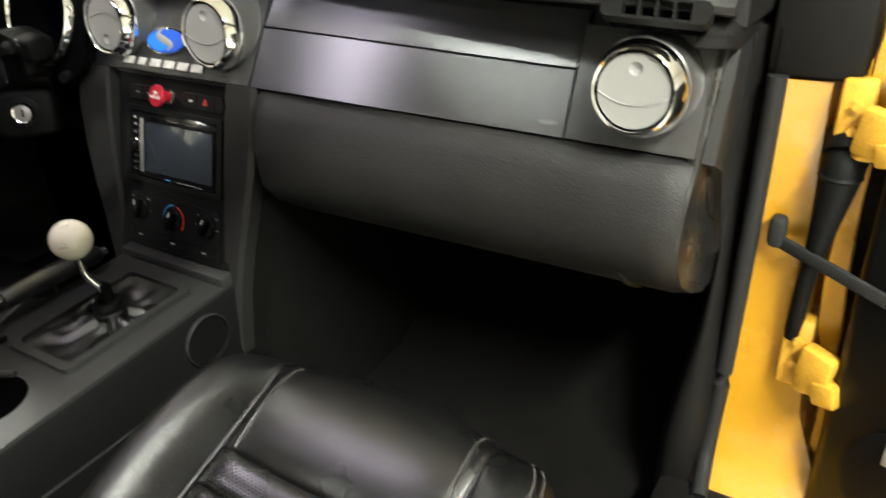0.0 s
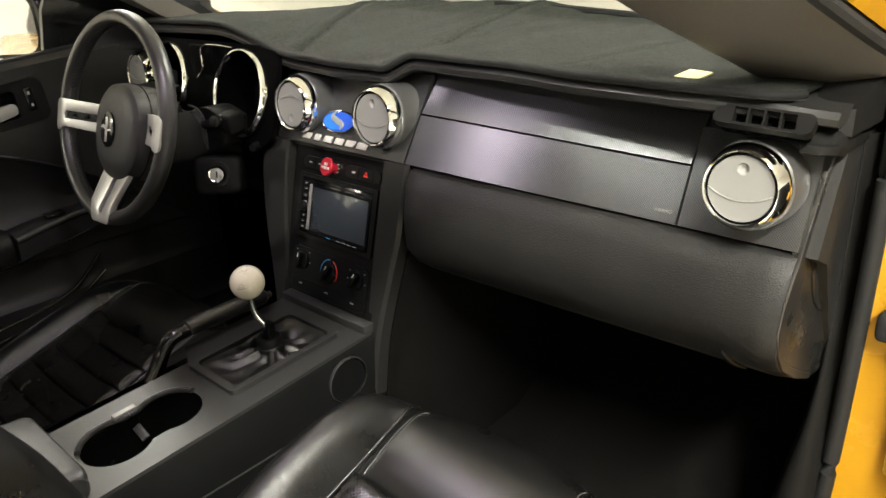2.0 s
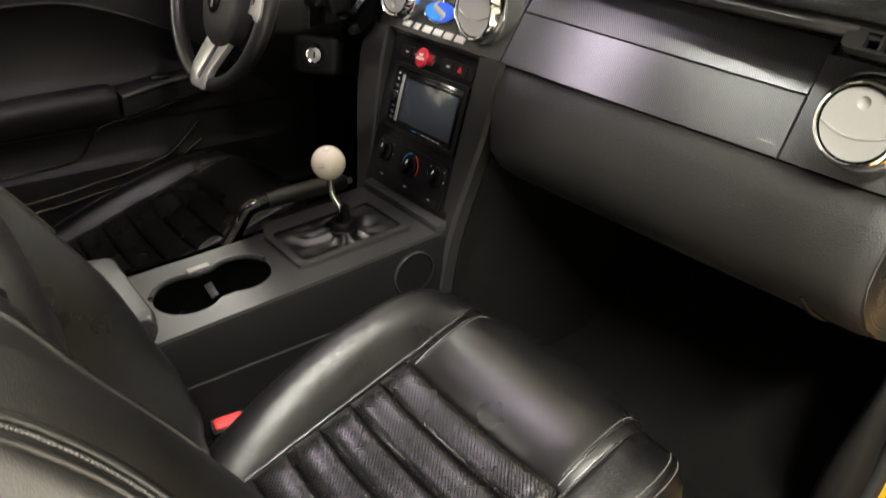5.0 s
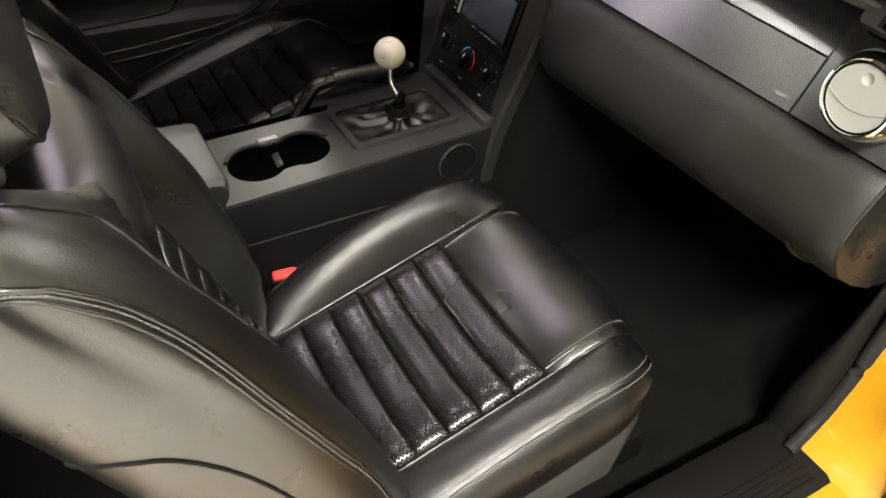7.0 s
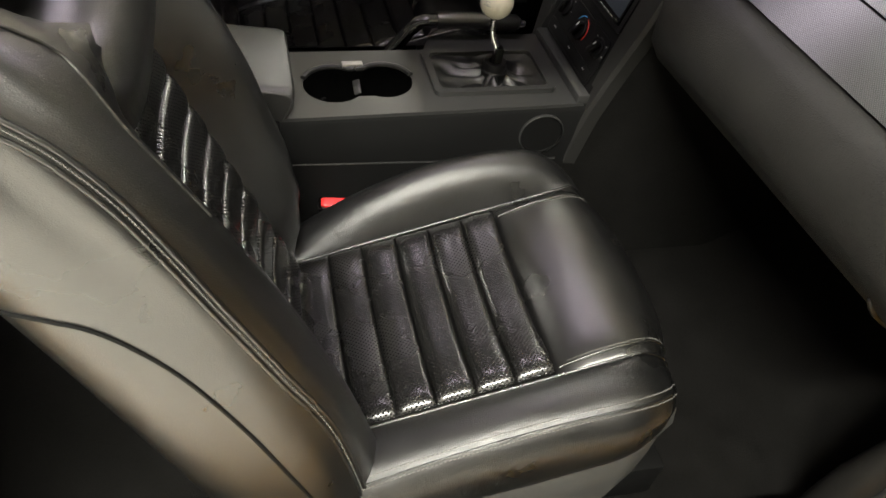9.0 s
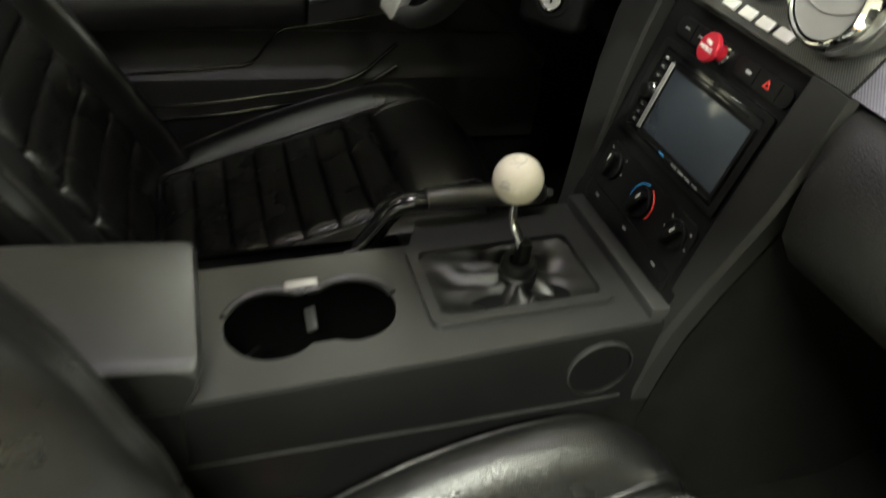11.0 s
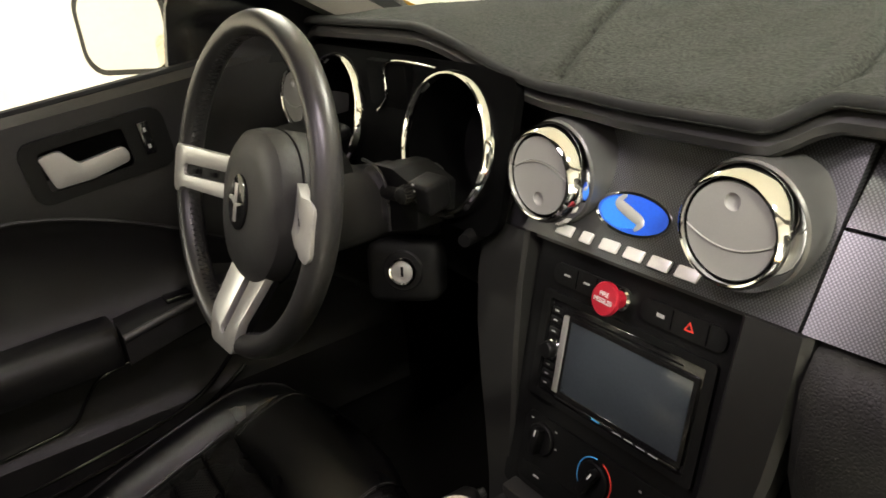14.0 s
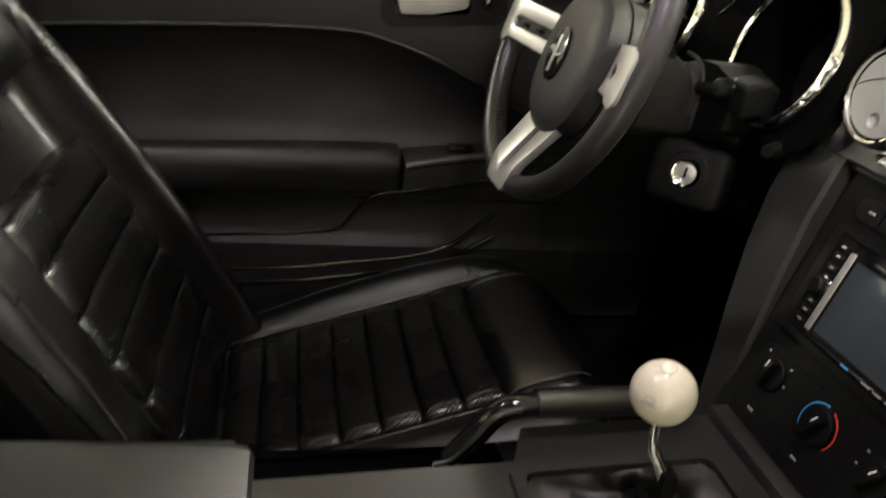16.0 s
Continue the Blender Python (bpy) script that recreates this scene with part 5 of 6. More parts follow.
    SEAM = [(0.2, -0.11, 0.645), (0.223, -0.067, 0.632), (0.225, -0.035, 0.604), (0.227, -0.018, 0.58), (0.225, -0.004, 0.544), (0.222, 0.004, 0.493), (0.224, 0.009, 0.435), (0.227, 0.013, 0.368), (0.226, 0.017, 0.262), (0.223, 0.02, 0.133), (0.222, -0.01, -0.04)]
    INNER = [(0.18, -0.1, 0.655), (0.188, -0.06, 0.653), (0.189, -0.033, 0.65), (0.179, -0.013, 0.632), (0.163, 0.0, 0.602), (0.155, 0.006, 0.575), (0.163, 0.012, 0.55), (0.176, 0.02, 0.5), (0.178, 0.04, 0.42)]
    for s in (1, -1):
        line = laid(SEAM, s, 0.0008)
        sp("piped_seam", moved(tube(line, 0.0026, 6), B), LEATHER, "", shell_ob)
        low = [p + Vector((s * 0.004, -0.008, -0.003)) for p in line]
        low = [skin.find_nearest(p)[0] for p in low]
        sp("piped_seam", moved(tube(low, 0.0022, 6), B), LEATHER, "", shell_ob)
        sp("inner_seam", moved(tube(laid(INNER, s, 0.0004), 0.0018, 6), B), LEATHER, "", shell_ob)
        if s == side or lift < 1:
            mid = [(p + q) / 2 + Vector((s * 0.0012, 0.0006, 0.0006)) for p, q in zip(line, low)]
            for q in range(len(mid) - 1):
                if mid[q].z > 0.0:
                    for w in (0.0, 0.5):
                        a, b = mid[q].lerp(mid[q + 1], w + 0.08), mid[q].lerp(mid[q + 1], w + 0.4)
                        sp("stitch", moved(tube([a, b], 0.0007, 5), B), STITCH, "", shell_ob)
            pts = laid([(0.225, -0.13, 0.455), (0.242, -0.098, 0.435), (0.245, -0.07, 0.402), (0.247, -0.048, 0.33), (0.247, -0.038, 0.23), (0.246, -0.037, 0.13), (0.246, -0.037, 0.03)], s, 0.0003)
            sp("flank_seam", moved(tube(pts, 0.0022, 6), B), DARK, "", shell_ob)
    rings = []
    for j in range(21):
        u = lerp(-1, 1, j / 20)
        x = 0.13 * u
        r = 1 - abs(u) ** 4
        rings.append([(x, -0.02, 0.474), (x, 0.012 * r, 0.482), (x, 0.02 * r, 0.51), (x, 0.012 * r, 0.545), (x, -0.02, 0.572 + 0.008 * r), (x, -0.06, 0.58 + 0.008 * r), (x, -0.09, 0.57), (x, -0.09, 0.474)])
    sp("shoulder_pad", moved(loft(rings), B), LEATHER, "smooth leather shoulder pad")
    sp("headrest", moved(pillow(0, -0.036, 0.722, 0.29, 0.13, 0.2, 0.25, 16), B), LEATHER, "rounded leather headrest")
    ring = [2 * math.pi * k / 72 for k in range(72)]
    sp("headrest_piping", moved(tube([(0.1455 * math.copysign(abs(0.957 * math.cos(a)) ** 0.25, math.cos(a)), 0.011, 0.722 + 0.1005 * math.copysign(abs(0.957 * math.sin(a)) ** 0.25, math.sin(a))) for a in ring], 0.002, 6, closed=True), B), SOFT)
    for x in (-0.07, 0.07):
        sp("headrest_post", moved(tube([(x, -0.06, 0.56), (x, -0.035, 0.69)], 0.0065, 12), B), CHROME)
        sp("post_guide", moved(pillow(x, -0.056, 0.598, 0.03, 0.03, 0.02, 0.5, 6), B), HOUSING)
    return ob


seat(1, 0.437)
seat(-1, -0.425, 0.03, 0.085, 8, 0.0608, 0.307, 0.16, -0.04, -0.236, 0.0513, (-0.575, 0.434, 32), 0.02, 0.6, 0.034)

bk = thing("seat_belt_buckle", "black seat belt buckle with a wide red release button", "buckle", (0.157, -0.473, 0.3))
bq = Matrix.Translation((-0.157, 0.473, -0.3))
bm_at = bq @ pose(0.157, -0.473, 0.412, 24, 0, 84)
part("stalk", moved(loft([[(0.147, -0.505, z), (0.169, -0.505, z), (0.167, -0.455, z + 0.01), (0.149, -0.455, z + 0.01)] for z in (0.26, 0.33, 0.385)]), bq), DARK, bk)
part("housing", moved(pillow(0, 0, -0.018, 0.05, 0.026, 0.04, 0.3, 8), bm_at), PLASTIC, bk)
part("release_button", moved(pillow(0, 0.002, 0.002, 0.042, 0.017, 0.011, 0.35, 8), bm_at), BUCKLE, bk, "red release button")
part("chrome_clip", moved(plate(rounded_rect(0.05, 0.024, 0.005), [rounded_rect(0.043, 0.018, 0.003)], 0.004, Matrix.Translation((0, 0, 0.003))), bm_at), CHROME, bk)

# ---- cabin floor and shell ----
def shell(name, bm, mat, label, category, smooth=True):
    return tagged(part(name, bm, mat, smooth=smooth), label, category, kind="structure")


shell("carpet", loft([[(x, -1.6, 0.26), (x, 0.12, 0.26), (x, 0.28, 0.275), (x, 0.52, 0.40), (x, 0.62, 0.62), (x, 0.62, 0.2), (x, -1.6, 0.2)] for x in (-0.73, -0.3, 0.3, 0.73)]), CARPET, "black carpet on the cabin floor and toe board", "carpet")
shell("tunnel", loft([[(-0.15, y, 0.25), (-0.13, y, 0.47), (0.13, y, 0.47), (0.15, y, 0.25)] for y in (-1.5, -0.05, 0.6)]), CARPET, "black carpeted transmission tunnel", "carpet")
shell("bulkhead", box(-0.8, 0.8, 0.62, 0.68, 0.2, 0.96), DARK, "black bulkhead behind the dashboard", "bulkhead", False)
shell("rear_bulkhead", box(-0.72, 0.72, -1.66, -1.6, 0.2, 1.0), CARPET, "black trim behind the rear seats", "bulkhead", False)
# rear seat, dim behind the front seats
shell("rear_bench", pillow(0, -1.25, 0.42, 1.2, 0.5, 0.3, 0.3), LEATHER, "black leather rear bench", "seat")

# windscreen
ws = shell("windscreen", solid(loft([[(x, lerp(0.55, 0.62, 1 - (x / 0.7) ** 2), 0.97) for x in (-0.70, -0.4, 0, 0.4, 0.70)], [(x * 0.8, lerp(-0.25, -0.2, 1 - (x / 0.7) ** 2), 1.3) for x in (-0.70, -0.4, 0, 0.4, 0.70)]], closed=False), 0.004), GLASS, "clear raked windscreen", "windscreen")
ws.visible_shadow = False
# windscreen pillars
for s in (1, -1):
    inner = smooth_path([(0.68, 0.40, 0.905), (0.665, 0.235, 0.96), (0.625, 0.13, 1.02), (0.585, 0.02, 1.075), (0.545, -0.08, 1.13), (0.50, -0.28, 1.25)], 6)
    outer = smooth_path([(0.81, 0.42, 0.93), (0.78, 0.25, 1.005), (0.747, 0.12, 1.062), (0.717, 0.0, 1.117), (0.68, -0.12, 1.18), (0.64, -0.28, 1.28)], 6)
    rings = []
    for a, b in zip(inner, outer):
        mid = (a + b) / 2
        rings.append([(s * a.x, a.y, a.z), (s * (a.x + 0.012), a.y - 0.018, a.z + 0.004), (s * lerp(a.x, b.x, 0.6), lerp(a.y, b.y, 0.6) - 0.02, lerp(a.z, b.z, 0.6)), (s * b.x, b.y, b.z), (s * (b.x + 0.005), b.y + 0.03, b.z + 0.02), (s * (a.x + 0.01), a.y + 0.05, a.z + 0.02)])
    shell("windscreen_pillar", loft(rings), POST_TRIM, "dark grey trimmed windscreen pillar", "pillar")
    seal = [Vector((s * (b.x + 0.006), b.y - 0.004, b.z + 0.006)) for b in outer]
    skin = [[(s * (b.x + 0.012), b.y + 0.012, b.z + 0.012), (s * (b.x + 0.03), b.y + 0.03, b.z + 0.02), (s * (b.x + 0.02), b.y + 0.06, b.z + 0.035), (s * (b.x - 0.01), b.y + 0.06, b.z + 0.03)] for b in outer]
    shell("pillar_skin", loft(skin), YELLOW, "yellow painted outer windscreen pillar", "pillar")
    tagged(part("door_seal", tube(seal, 0.009, 8), RUBBER), "black rubber door seal along the pillar", "seal")

# unseen roof over the seats, added for shade, open behind to the rear glass
def roof_z(x, y):
    return 1.368 - 0.19 * (abs(x) / 0.64) ** 2.6 * 0.4 - 0.25 * max(-0.45 + abs(y + 0.7), 0) ** 1.6


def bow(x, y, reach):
    """The headliner reaches further forward in the middle, added to block reflected light."""
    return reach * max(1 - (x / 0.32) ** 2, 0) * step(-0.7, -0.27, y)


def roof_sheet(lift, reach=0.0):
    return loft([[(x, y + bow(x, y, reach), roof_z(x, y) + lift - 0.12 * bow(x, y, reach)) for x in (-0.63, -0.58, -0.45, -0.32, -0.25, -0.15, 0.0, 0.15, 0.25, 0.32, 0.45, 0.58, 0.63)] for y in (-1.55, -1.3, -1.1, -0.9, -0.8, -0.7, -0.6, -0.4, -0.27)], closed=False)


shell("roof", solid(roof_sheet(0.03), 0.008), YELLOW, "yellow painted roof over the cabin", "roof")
shell("headliner", solid(roof_sheet(0.0, 0.14), 0.012), HEADLINER, "dark grey cloth headliner, reaching forward to block light", "headliner")
for s in (1, -1):
    shell("roof_rail", tube([(s * 0.64, -0.27, 1.28), (s * 0.645, -0.7, 1.305), (s * 0.64, -0.95, 1.29), (s * 0.65, -1.6, 1.06)], [0.028, 0.028, 0.03, 0.04], 10), PILLAR, "dark trimmed roof rail above the door", "roof rail")

# passenger door opening: hinge post, kick panel, sill
post = thing("door_frame", "yellow painted hinge post and sill of the open doorway", "door frame", (0.8, 0.2, 0.3))
po = Matrix.Translation((-0.8, -0.2, -0.3))
part("hinge_post", moved(loft([[(0.779, 0.125, 0.335), (0.925, 0.125, 0.335), (0.925, 0.4, 0.3), (0.77, 0.4, 0.3)], [(0.779, 0.152, 0.35), (0.915, 0.155, 0.35), (0.915, 0.4, 0.35), (0.77, 0.4, 0.35)], [(0.779, 0.175, 0.385), (0.9, 0.178, 0.385), (0.91, 0.4, 0.38), (0.77, 0.4, 0.38)], [(0.778, 0.19, 0.45), (0.872, 0.195, 0.45), (0.9, 0.4, 0.45), (0.77, 0.4, 0.45)], [(0.777, 0.19, 0.65), (0.845, 0.195, 0.65), (0.89, 0.4, 0.65), (0.77, 0.4, 0.65)], [(0.776, 0.19, 0.8), (0.832, 0.195, 0.8), (0.89, 0.4, 0.8), (0.77, 0.4, 0.8)], [(0.779, 0.19, 0.895), (0.83, 0.195, 0.895), (0.89, 0.4, 0.895), (0.77, 0.4, 0.895)]]), po), YELLOW, post, "glossy yellow hinge post")
part("post_cap", moved(box(0.762, 0.86, 0.186, 0.42, 0.897, 1.0, 0.01), po), KICK, post, "dark plastic cap at the pillar foot")
part("outer_sill", moved(loft([[(0.775, y, 0.30), (0.79, y, 0.325), (0.86, y, 0.337), (0.94, y, 0.325), (0.955, y, 0.22), (0.775, y, 0.2)] for y in (-1.2, -0.5, 0.125)]), po), YELLOW, post, "yellow painted sill")
part("scuff_plate", moved(loft([[(0.715, y, 0.30), (0.72, y, 0.335), (0.735, y, 0.343), (0.785, y, 0.3435), (0.835, y, 0.3435), (0.845, y, 0.337), (0.848, y, 0.31)] for y in (-1.2, -0.4, 0.122)]), po), KICK, post, "ribbed black scuff plate")
for x in (0.79, 0.8, 0.81, 0.82, 0.83):
    part("scuff_rib", moved(box(x - 0.002, x + 0.002, -1.1, 0.1, 0.3425, 0.3455, 0.0008), po), KICK, post)
part("post_seal", moved(tube(smooth_path([(0.776, 0.184, 0.9), (0.775, 0.184, 0.7), (0.772, 0.182, 0.5), (0.77, 0.16, 0.38), (0.778, 0.1, 0.345)], 8), 0.011, 10), po), RUBBER, post, "black rubber door seal")
rings = []
for z, bulge, fore in ((0.27, 1.0, 0.125), (0.34, 1.0, 0.128), (0.4, 0.95, 0.136), (0.46, 0.75, 0.15), (0.54, 0.4, 0.168), (0.64, 0.15, 0.18), (0.75, 0.0, 0.186), (0.95, 0.0, 0.186)):
    xi = 0.742 - 0.034 * bulge
    rings.append(smooth_path([(0.774, 0.189, z), (0.768, fore + 0.03, z), (0.75, fore + 0.004, z), (lerp(xi, 0.75, 0.35), fore, z), (xi, fore + 0.02, z), (xi - 0.004, fore + 0.07, z), (xi - 0.002, 0.4, z), (0.74, 0.5, z), (0.774, 0.5, z), (0.774, 0.35, z)], 4, closed=True))
tagged(part("kick_panel", loft(rings), KICK), "dark grey kick panel in the footwell", "kick panel", kind="structure")

tagged(part("kick_panel", box(-0.76, -0.73, 0.1, 0.66, 0.2, 0.98), DARK, smooth=False), "black kick panel in the driver's footwell", "kick panel", kind="structure")

# pillars behind the doors, added to shade the floor behind the seats
for s in (1, -1):
    shell("rear_pillar", loft([[(s * 0.70, -0.93, 0.3), (s * 0.76, -0.93, 0.3), (s * 0.76, -1.2, 0.3), (s * 0.70, -1.2, 0.3)], [(s * 0.70, -0.93, 0.95), (s * 0.75, -0.93, 0.95), (s * 0.75, -1.6, 0.95), (s * 0.70, -1.6, 0.95)], [(s * 0.61, -0.97, 1.3), (s * 0.66, -0.97, 1.3), (s * 0.66, -1.3, 1.28), (s * 0.61, -1.3, 1.28)]]), PILLAR, "dark trimmed pillar behind the front door", "pillar")
tagged(part("rear_side_trim", box(0.70, 0.74, -1.65, -1.2, 0.2, 0.98, 0.01), DARK), "black rear side trim", "trim", kind="structure")
tagged(part("rear_side_trim", box(-0.74, -0.70, -1.65, -1.26, 0.2, 0.98, 0.01), DARK), "black rear side trim", "trim", kind="structure")
tagged(part("inner_sill", box(-0.765, -0.715, -1.3, 0.66, 0.2, 0.37), DARK, smooth=False), "black sill trim inside the driver's door", "sill", kind="structure")

# hinges and check strap
for x, z, tall in ((0.852, 0.862, 0.085), (0.845, 0.56, 0.1)):
    h = moved(box(-0.012, 0.022, -0.025, 0.0, -tall / 2, tall / 2, 0.006), po @ Matrix.Translation((x, 0.2, z)))
    h = part("hinge", h, YELLOW_DIRTY, post, "yellow painted steel hinge")
    hm = po @ Matrix.Translation((x, 0.2, z))
    part("knuckle", moved(tube([(0.024, -0.03, -tall * 0.42), (0.024, -0.03, tall * 0.1)], 0.014, 14), hm), YELLOW_DIRTY, h)
    part("arm", moved(moved(box(0.0, 0.042, -0.012, 0.012, -tall * 0.36, tall * 0.25, 0.006), pose(0.014, -0.03, 0, 0, 8, -25)), hm), YELLOW_DIRTY, h)
    part("flange", moved(moved(box(0.02, 0.05, -0.016, 0.01, -tall * 0.5, -tall * 0.2, 0.004), pose(0.014, -0.03, 0, 0, -12, -25)), hm), YELLOW_DIRTY, h)
    for dz in (0.2, -0.12):
        part("bolt", moved(lathe([(0.0, 0.007), (0.0055, 0.007), (0.0065, 0.0)], pose(0.006, -0.025, tall * dz, 90, 0, 0), 6), hm), YELLOW_DIRTY, h)
cs = thing("check_strap", "black door check strap on the hinge post", "check strap", (0.805, 0.19, 0.72))
part("bracket", pillow(0, -0.012, 0, 0.02, 0.024, 0.04, 0.6, 6), RUBBER, cs)
part("strap", moved(box(0.0, 0.15, -0.004, 0.004, -0.008, 0.008, 0.003), pose(0, -0.014, -0.01, 0, 10, -22)), RUBBER, cs)
cb = thing("cable_boot", "black rubber cable boot between hinge post and door", "cable boot", (0.86, 0.19, 0.7))
cbm = Matrix.Translation((-0.86, -0.19, -0.7))
hose = smooth_path([(0.86, 0.2, 0.83), (0.857, 0.176, 0.8), (0.852, 0.17, 0.74), (0.846, 0.172, 0.67), (0.843, 0.182, 0.58)], 8)
wide = [lerp(0.023, 0.010, step(4, 24, k)) for k in range(len(hose))]
sleeve = part("sleeve", moved(tube(hose, wide, 14), cbm), DARK, cb)
for k in (4, 8):
    part("bellows_rib", moved(tube([hose[k] - Vector((0, 0, 0.003)), hose[k], hose[k] + Vector((0, 0, 0.003))], [wide[k], wide[k] + 0.002, wide[k]], 14), cbm), DARK, sleeve)
part("collar", moved(tube([(0.86, 0.2, 0.842), (0.86, 0.185, 0.822)], 0.027, 14), cbm), DARK, cb)

# front wing behind the open door
wing = thing("front_wing", "yellow front wing beyond the open door", "car body", (0.9, 0.5, 0.3))
part("wing_edge", box(-0.04, 0.12, -0.18, -0.165, 0.0, 0.68, 0.004), YELLOW_DIRTY, wing, "dull yellow edge in the door gap")
part("wing_skin", box(0.1, 0.14, -0.19, 0.9, -0.05, 0.66, 0.02), YELLOW, wing)
# black strip that fills the gap beside the wing edge
part("gap_filler", box(-0.025, 0.03, -0.2, -0.181, 0.02, 0.66, 0.004), RUBBER, wing)

# open passenger door
OPEN = pose(0.885, 0.2, 0, 0, 0, 58)
pd = thing("passenger_door", "open yellow car door with a black inner panel", "car door", (0.885, 0.2, 0.3))
pb = Matrix.Translation((-0.885, -0.2, -0.3)) @ OPEN
part("outer_skin", moved(box(0.07, 0.13, -1.15, -0.01, 0.25, 0.93, 0.03, 3), pb), YELLOW, pd, "yellow outer skin")
part("inner_frame", moved(box(0.02, 0.075, -1.13, -0.0, 0.28, 0.92, 0.01), pb), YELLOW, pd, "yellow inner frame")
part("inner_panel", moved(box(-0.035, 0.02, -1.1, -0.03, 0.31, 0.955, 0.02, 3), pb), PLASTIC, pd, "black inner panel")
rings = []
for z, x0, x1 in ((0.34, 0.888, 0.905), (0.45, 0.889, 0.901), (0.53, 0.884, 0.898), (0.59, 0.867, 0.896), (0.67, 0.861, 0.888), (0.77, 0.866, 0.884), (0.9, 0.862, 0.886), (0.985, 0.867, 0.9)):
    rings.append([(x0 - 0.885, 0.004, z - 0.3), (x0 - 0.883, -0.002, z - 0.3), (x1 - 0.887, -0.002, z - 0.3), (x1 - 0.885, 0.004, z - 0.3), (x1 - 0.885, 0.02, z - 0.3), (x0 - 0.885, 0.02, z - 0.3)])
part("shut_face", loft(rings), YELLOW, pd, "yellow front edge of the door")
part("speaker_grille", moved(lathe([(0.085, 0.0), (0.085, 0.006), (0.075, 0.01), (0.0, 0.012)], pose(-0.034, -0.16, 0.46, 0, -90, 0), 40), pb), DARK, pd, "round black speaker grille")
part("speaker_mark", moved(box(-0.05, -0.047, -0.13, -0.124, 0.5, 0.53), pb), SILVER, pd)
part("pull_pocket", moved(pillow(-0.06, -0.55, 0.66, 0.09, 0.5, 0.06, 0.5), pb), PLASTIC, pd)

# ---- driver's door ----
dd = thing("driver_door", "closed car door with a black panel, silver handle and armrest", "car door", (-0.75, -0.3, 0.3))
do = Matrix.Translation((0.75, 0.3, -0.3))


def door_part(name, bm, mat, label="", parent=None):
    return part(name, moved(bm, do), mat, parent or dd, label)


def belt_z(y):
    return 1.006 + 0.088 * (y + 0.12)


def swell(y):
    """The curved seam below the handle."""
    return 0.848 - 0.75 * max(y + 0.43, 0) ** 1.55 - 0.1 * max(-0.47 - y, 0) ** 1.4


rings = []
for k in range(41):
    y = lerp(-1.25, 0.15, k / 40)
    b, sw = belt_z(y), swell(y)
    rings.append([(-0.745, y, b), (-0.715, y, b + 0.002), (-0.702, y, b - 0.01), (-0.697, y, lerp(b, sw, 0.5)), (-0.69, y, sw + 0.006), (-0.692, y, sw), (-0.712, y, sw - 0.018), (-0.728, y, sw - 0.06), (-0.728, y, 0.70), (-0.715, y, 0.672), (-0.70, y, 0.655), (-0.698, y, 0.60), (-0.70, y, 0.585), (-0.706, y, 0.582), (-0.708, y, 0.52), (-0.70, y, 0.505), (-0.69, y, 0.495), (-0.685, y, 0.44), (-0.69, y, 0.36), (-0.745, y, 0.34)])
door_part("inner_panel", loft(rings), DOOR_VINYL, "black grained inner panel with a swept recess")
door_part("panel_welt", tube([(-0.689, y, swell(y) + 0.004) for y in (lerp(-1.2, 0.0, k / 60) for k in range(61))], 0.003, 8), DOOR_VINYL)
for line in ([(-0.688, -1.1, 0.42), (-0.688, -0.57, 0.448), (-0.688, -0.408, 0.465), (-0.689, -0.313, 0.477), (-0.69, -0.265, 0.489), (-0.692, -0.22, 0.51), (-0.7, -0.16, 0.56)], [(-0.685, -1.1, 0.396), (-0.685, -0.572, 0.424), (-0.685, -0.409, 0.441), (-0.686, -0.313, 0.454), (-0.688, -0.234, 0.476), (-0.69, -0.16, 0.52)]):
    door_part("lower_welt", tube(smooth_path(line, 6), 0.0038, 8), GLOSS)
door_part("pocket_edge", tube(smooth_path([(-0.698, -0.9, 0.488), (-0.698, -0.591, 0.508), (-0.698, -0.496, 0.516), (-0.698, -0.43, 0.526), (-0.698, -0.4, 0.56), (-0.698, -0.369, 0.587), (-0.698, -0.295, 0.599), (-0.698, -0.2, 0.616), (-0.7, -0.1, 0.635)], 6), 0.0026, 8), GLOSS)
door_part("belt_seal", tube([(-0.722, y, belt_z(y) + 0.003) for y in (lerp(-1.25, 0.1, k / 20) for k in range(21))], 0.007, 8), RUBBER, "black rubber window seal")
rings = []
for y, w, zt in ((-1.1, 0.03, 0.652), (-1.0, 0.06, 0.657), (-0.7, 0.062, 0.666), (-0.5, 0.062, 0.676), (-0.37, 0.06, 0.679), (-0.345, 0.058, 0.679), (-0.34, 0.052, 0.677)):
    rings.append([(-0.715, y, zt - 0.075), (-0.70 + w - 0.012, y, zt - 0.066), (-0.70 + w - 0.002, y, zt - 0.05), (-0.70 + w + 0.004, y, zt - 0.03), (-0.70 + w + 0.002, y, zt - 0.014), (-0.70 + w - 0.006, y, zt - 0.003), (-0.70 + w - 0.016, y, zt), (-0.715, y, zt - 0.006)])
door_part("armrest", loft(rings), DOOR_VINYL, "padded black vinyl armrest")
rings = []
for y, w, z in ((-0.334, 0.054, 0.664), (-0.28, 0.046, 0.672), (-0.22, 0.034, 0.678), (-0.16, 0.02, 0.68), (-0.1, 0.008, 0.678)):
    rings.append([(-0.715, y, z - 0.06), (-0.70 + w, y, z - 0.05), (-0.70 + w + 0.002, y, z - 0.016), (-0.70 + w - 0.003, y, z - 0.004), (-0.70 + w - 0.01, y, z), (-0.71, y, z + 0.002)])
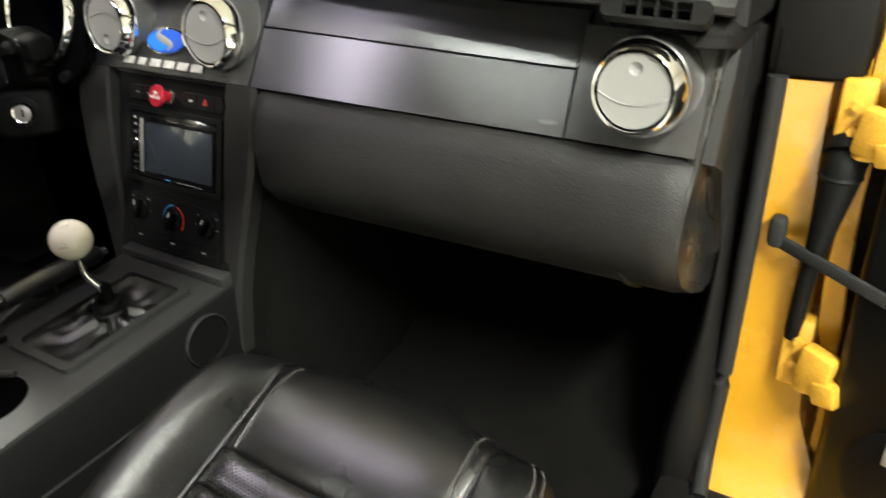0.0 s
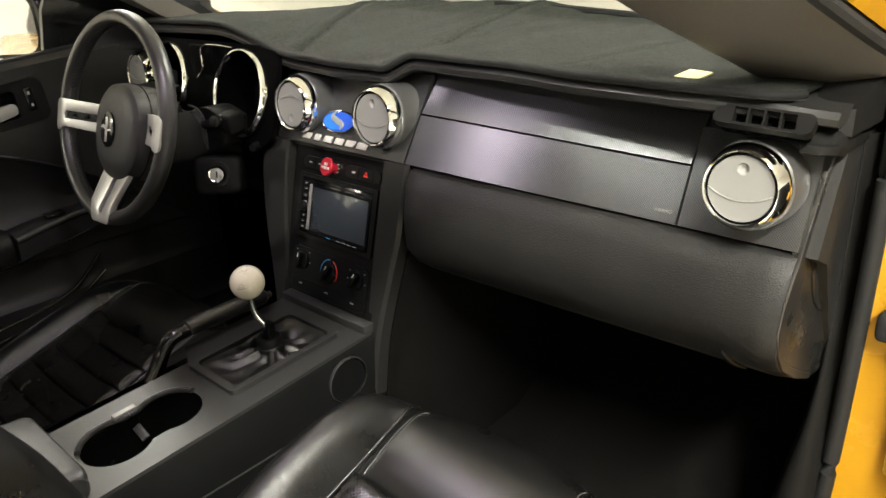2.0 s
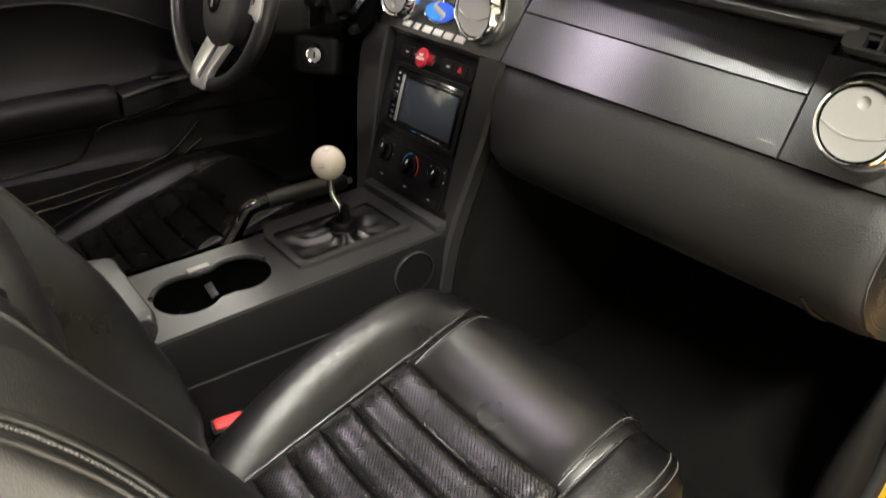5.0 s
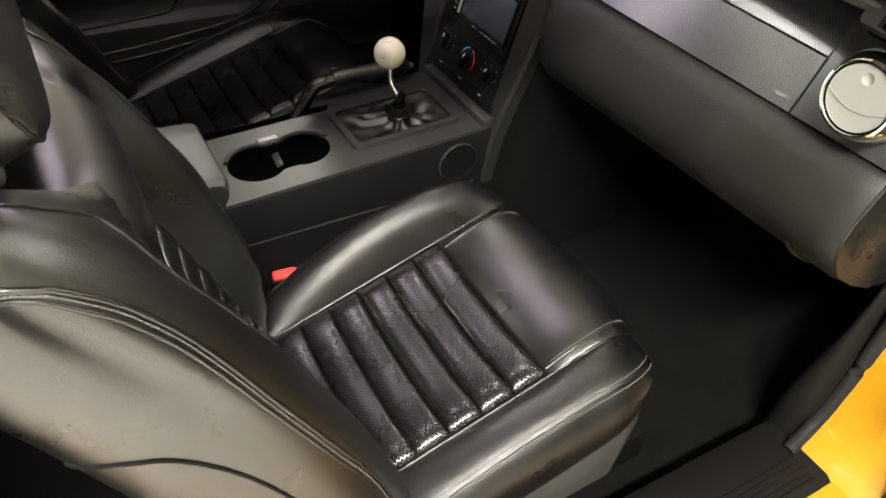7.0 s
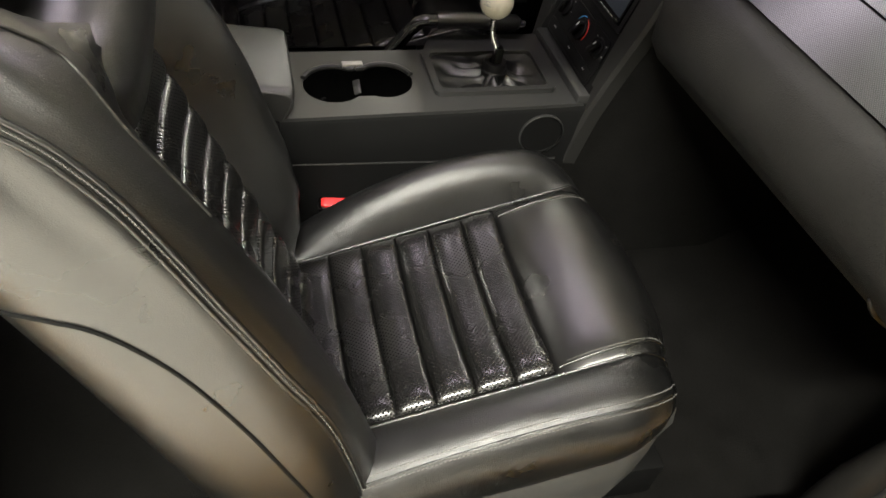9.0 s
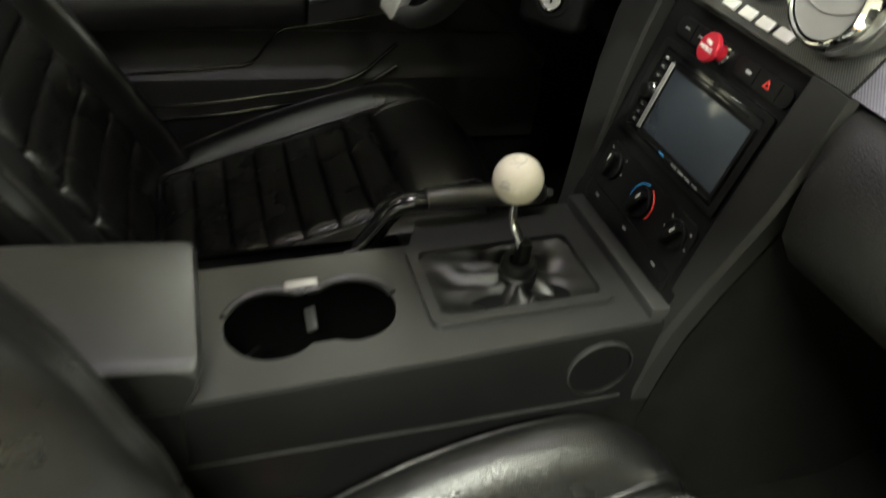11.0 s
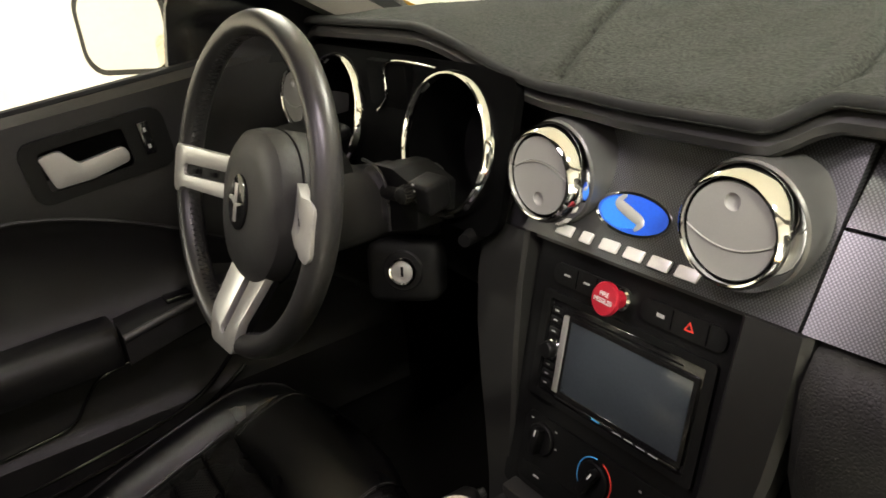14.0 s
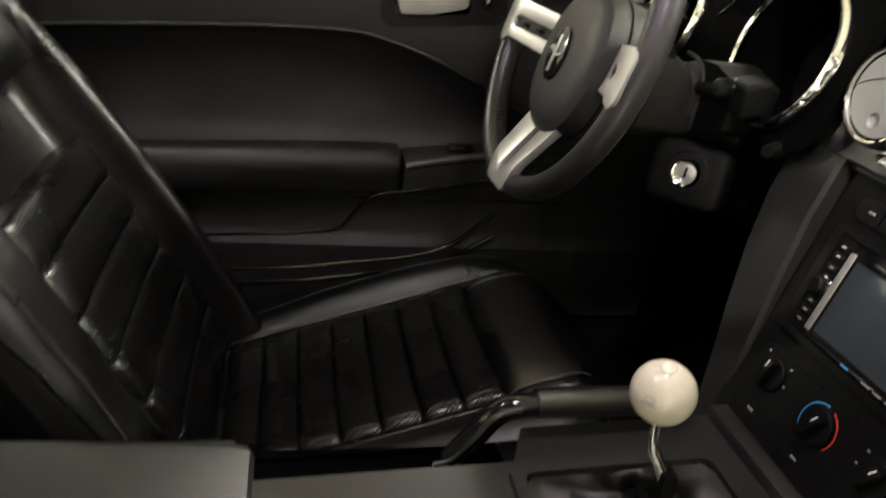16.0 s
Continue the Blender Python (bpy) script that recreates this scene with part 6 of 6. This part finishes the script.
door_part("armrest_trim", loft(rings), CONSOLE, "satin trim ahead of the armrest")
door_part("trim_edge", tube([(-0.70 + w + 0.002, y, z - 0.006) for y, w, z in ((-0.334, 0.054, 0.664), (-0.28, 0.046, 0.672), (-0.22, 0.034, 0.678), (-0.16, 0.02, 0.68))], 0.006, 10), HOUSING, "satin strip")
door_part("window_switch", box(-0.695, -0.67, -0.26, -0.22, 0.676, 0.686, 0.003), GLOSS)
# handle recess
HM = pose(-0.697, -0.29, 0.914, 90, 0, 90) @ pose(0, 0, 0, 0, 0, 6)
hz = door_part("handle_bezel", plate(rounded_rect(0.195, 0.088, 0.02, cx=0.0), [rounded_rect(0.115, 0.056, 0.008, cx=-0.018)], 0.006, HM @ Matrix.Translation((0, 0, 0.006))), PLASTIC, "raised black handle bezel")
# flat plate; the pocket's shade is given by its near-zero black
door_part("handle_cup", plate(rounded_rect(0.118, 0.06, 0.008, cx=-0.018), [], 0.003, HM @ Matrix.Translation((0, 0, 0.0015))), UNLIT_BLACK, "", hz)
hq = [(-0.076, 0.022), (-0.048, 0.024), (-0.03, 0.0), (0.03, 0.004), (0.036, -0.004), (0.034, -0.018), (-0.02, -0.026), (-0.068, -0.024)]
door_part("door_handle", eased(plate(fillet(hq, 0.006), [], 0.012, HM @ Matrix.Translation((0, 0, 0.013))), 0.003), SILVER, "satin silver door handle")
door_part("lock_switch", moved(box(-0.008, 0.008, -0.024, 0.024, 0.004, 0.009, 0.003), HM @ Matrix.Translation((0.066, 0.004, 0))), GLOSS, "black lock rocker switch")
for yy in (0.012, -0.012):
    door_part("lock_mark", moved(box(-0.002, 0.002, -0.003, 0.003, 0.0088, 0.0096), HM @ Matrix.Translation((0.066, 0.004 + yy, 0))), GREY_INK)
door_part("outer_skin", box(-0.88, -0.745, -1.25, 0.3, 0.3, 0.955, 0.03, 3), YELLOW, "yellow outer skin")
door_part("corner_trim", loft([[(-0.715, -0.10, 1.0), (-0.69, 0.05, 0.99), (-0.72, 0.3, 1.0), (-0.74, 0.3, 1.0)], [(-0.72, -0.06, 1.03), (-0.70, 0.05, 1.06), (-0.70, 0.2, 1.07), (-0.74, 0.25, 1.06)], [(-0.725, 0.03, 1.1), (-0.71, 0.09, 1.1), (-0.705, 0.2, 1.08), (-0.74, 0.25, 1.08)]]), PLASTIC, "black mirror sail trim")
door_part("mirror_sail", loft([[(x, -0.166, 1.004), (x, -0.15, 1.09), (x, -0.12, 1.15), (x, 0.1, 1.13), (x, 0.2, 1.02)] for x in (-0.735, -0.722)]), GLOSS, "black sail panel inside the mirror")
# door mirror
mi = thing("door_mirror", "black door mirror outside the driver's window", "mirror", (-0.9, -0.12, 1.0))
mo2 = Matrix.Translation((0.9, 0.12, -1.0))
part("housing", moved(moved(pillow(0.0125, 0.06, 0, 0.198, 0.1, 0.16, 0.45, 10), pose(-0.94, -0.17, 1.055, 0, 0, 38)), mo2), GLOSS, mi)
mm = facing((-0.94, -0.172, 1.055), 0, 38)
part("glass", moved(plate(rounded_rect(0.165, 0.128, 0.035, cx=0.0125), [], 0.004, mm @ Matrix.Translation((0, 0, 0.008))), mo2), MIRROR, mi, "mirror glass")
part("rim", moved(plate(rounded_rect(0.181, 0.144, 0.04, cx=0.0125), [rounded_rect(0.163, 0.126, 0.035, cx=0.0125)], 0.01, mm @ Matrix.Translation((0, 0, 0.008))), mo2), GLOSS, mi)
part("foot", moved(tube([(-0.85, -0.07, 1.03), (-0.78, -0.04, 1.02), (-0.72, -0.03, 1.01)], [0.03, 0.026, 0.03], 12, flat=0.6), mo2), GLOSS, mi)

# ceiling lights, added out of view
def tube_light(x, y, turn=0):
    ob = thing("ceiling_light", "long white ceiling light out of view, switched on", "ceiling light", (x, y, 3.18), "ceiling lights")
    part("frame", moved(box(-0.16, 0.16, -0.8, 0.8, -0.03, 0.02, 0.01), pose(0, 0, 0, 0, 0, turn)), WALL, ob)
    part("diffuser", moved(box(-0.14, 0.14, -0.77, 0.77, -0.04, -0.03, 0.004), pose(0, 0, 0, 0, 0, turn)), LAMP, ob)
    return ob


for x, y, turn, watts in LIGHTS:
    tube_light(x, y, turn)
    lamp = area_lamp("ceiling_lamp", (x, y, 3.12), (x, y, 0), 0.28, 1.5, watts, (1.0, 0.965, 0.86))
    lamp.matrix_world = pose(x, y, 3.12, 0, 0, turn)

# interior lights in the headliner, on while the door stands open
def dome_light(x, y, z, watts, label):
    dome = thing("dome_light", label, "interior light", (x, y, z), "interior lights")
    part("bezel", box(-0.075, 0.075, -0.05, 0.05, -0.004, 0.016, 0.004), PLASTIC, dome)
    part("lens", box(-0.06, 0.06, -0.036, 0.036, -0.008, -0.003, 0.002), DOME, dome, "milky lens")
    area_lamp("dome_lamp", (x, y, z - 0.012), (x, y, 0), 0.12, 0.07, watts, (1.0, 0.86, 0.97))


dome_light(0.04, -0.29, 1.344, 1.5, "small map light at the front of the headliner, switched on")
dome_light(-0.05, -0.64, 1.35, 1.0, "small rectangular dome light in the headliner, switched on")
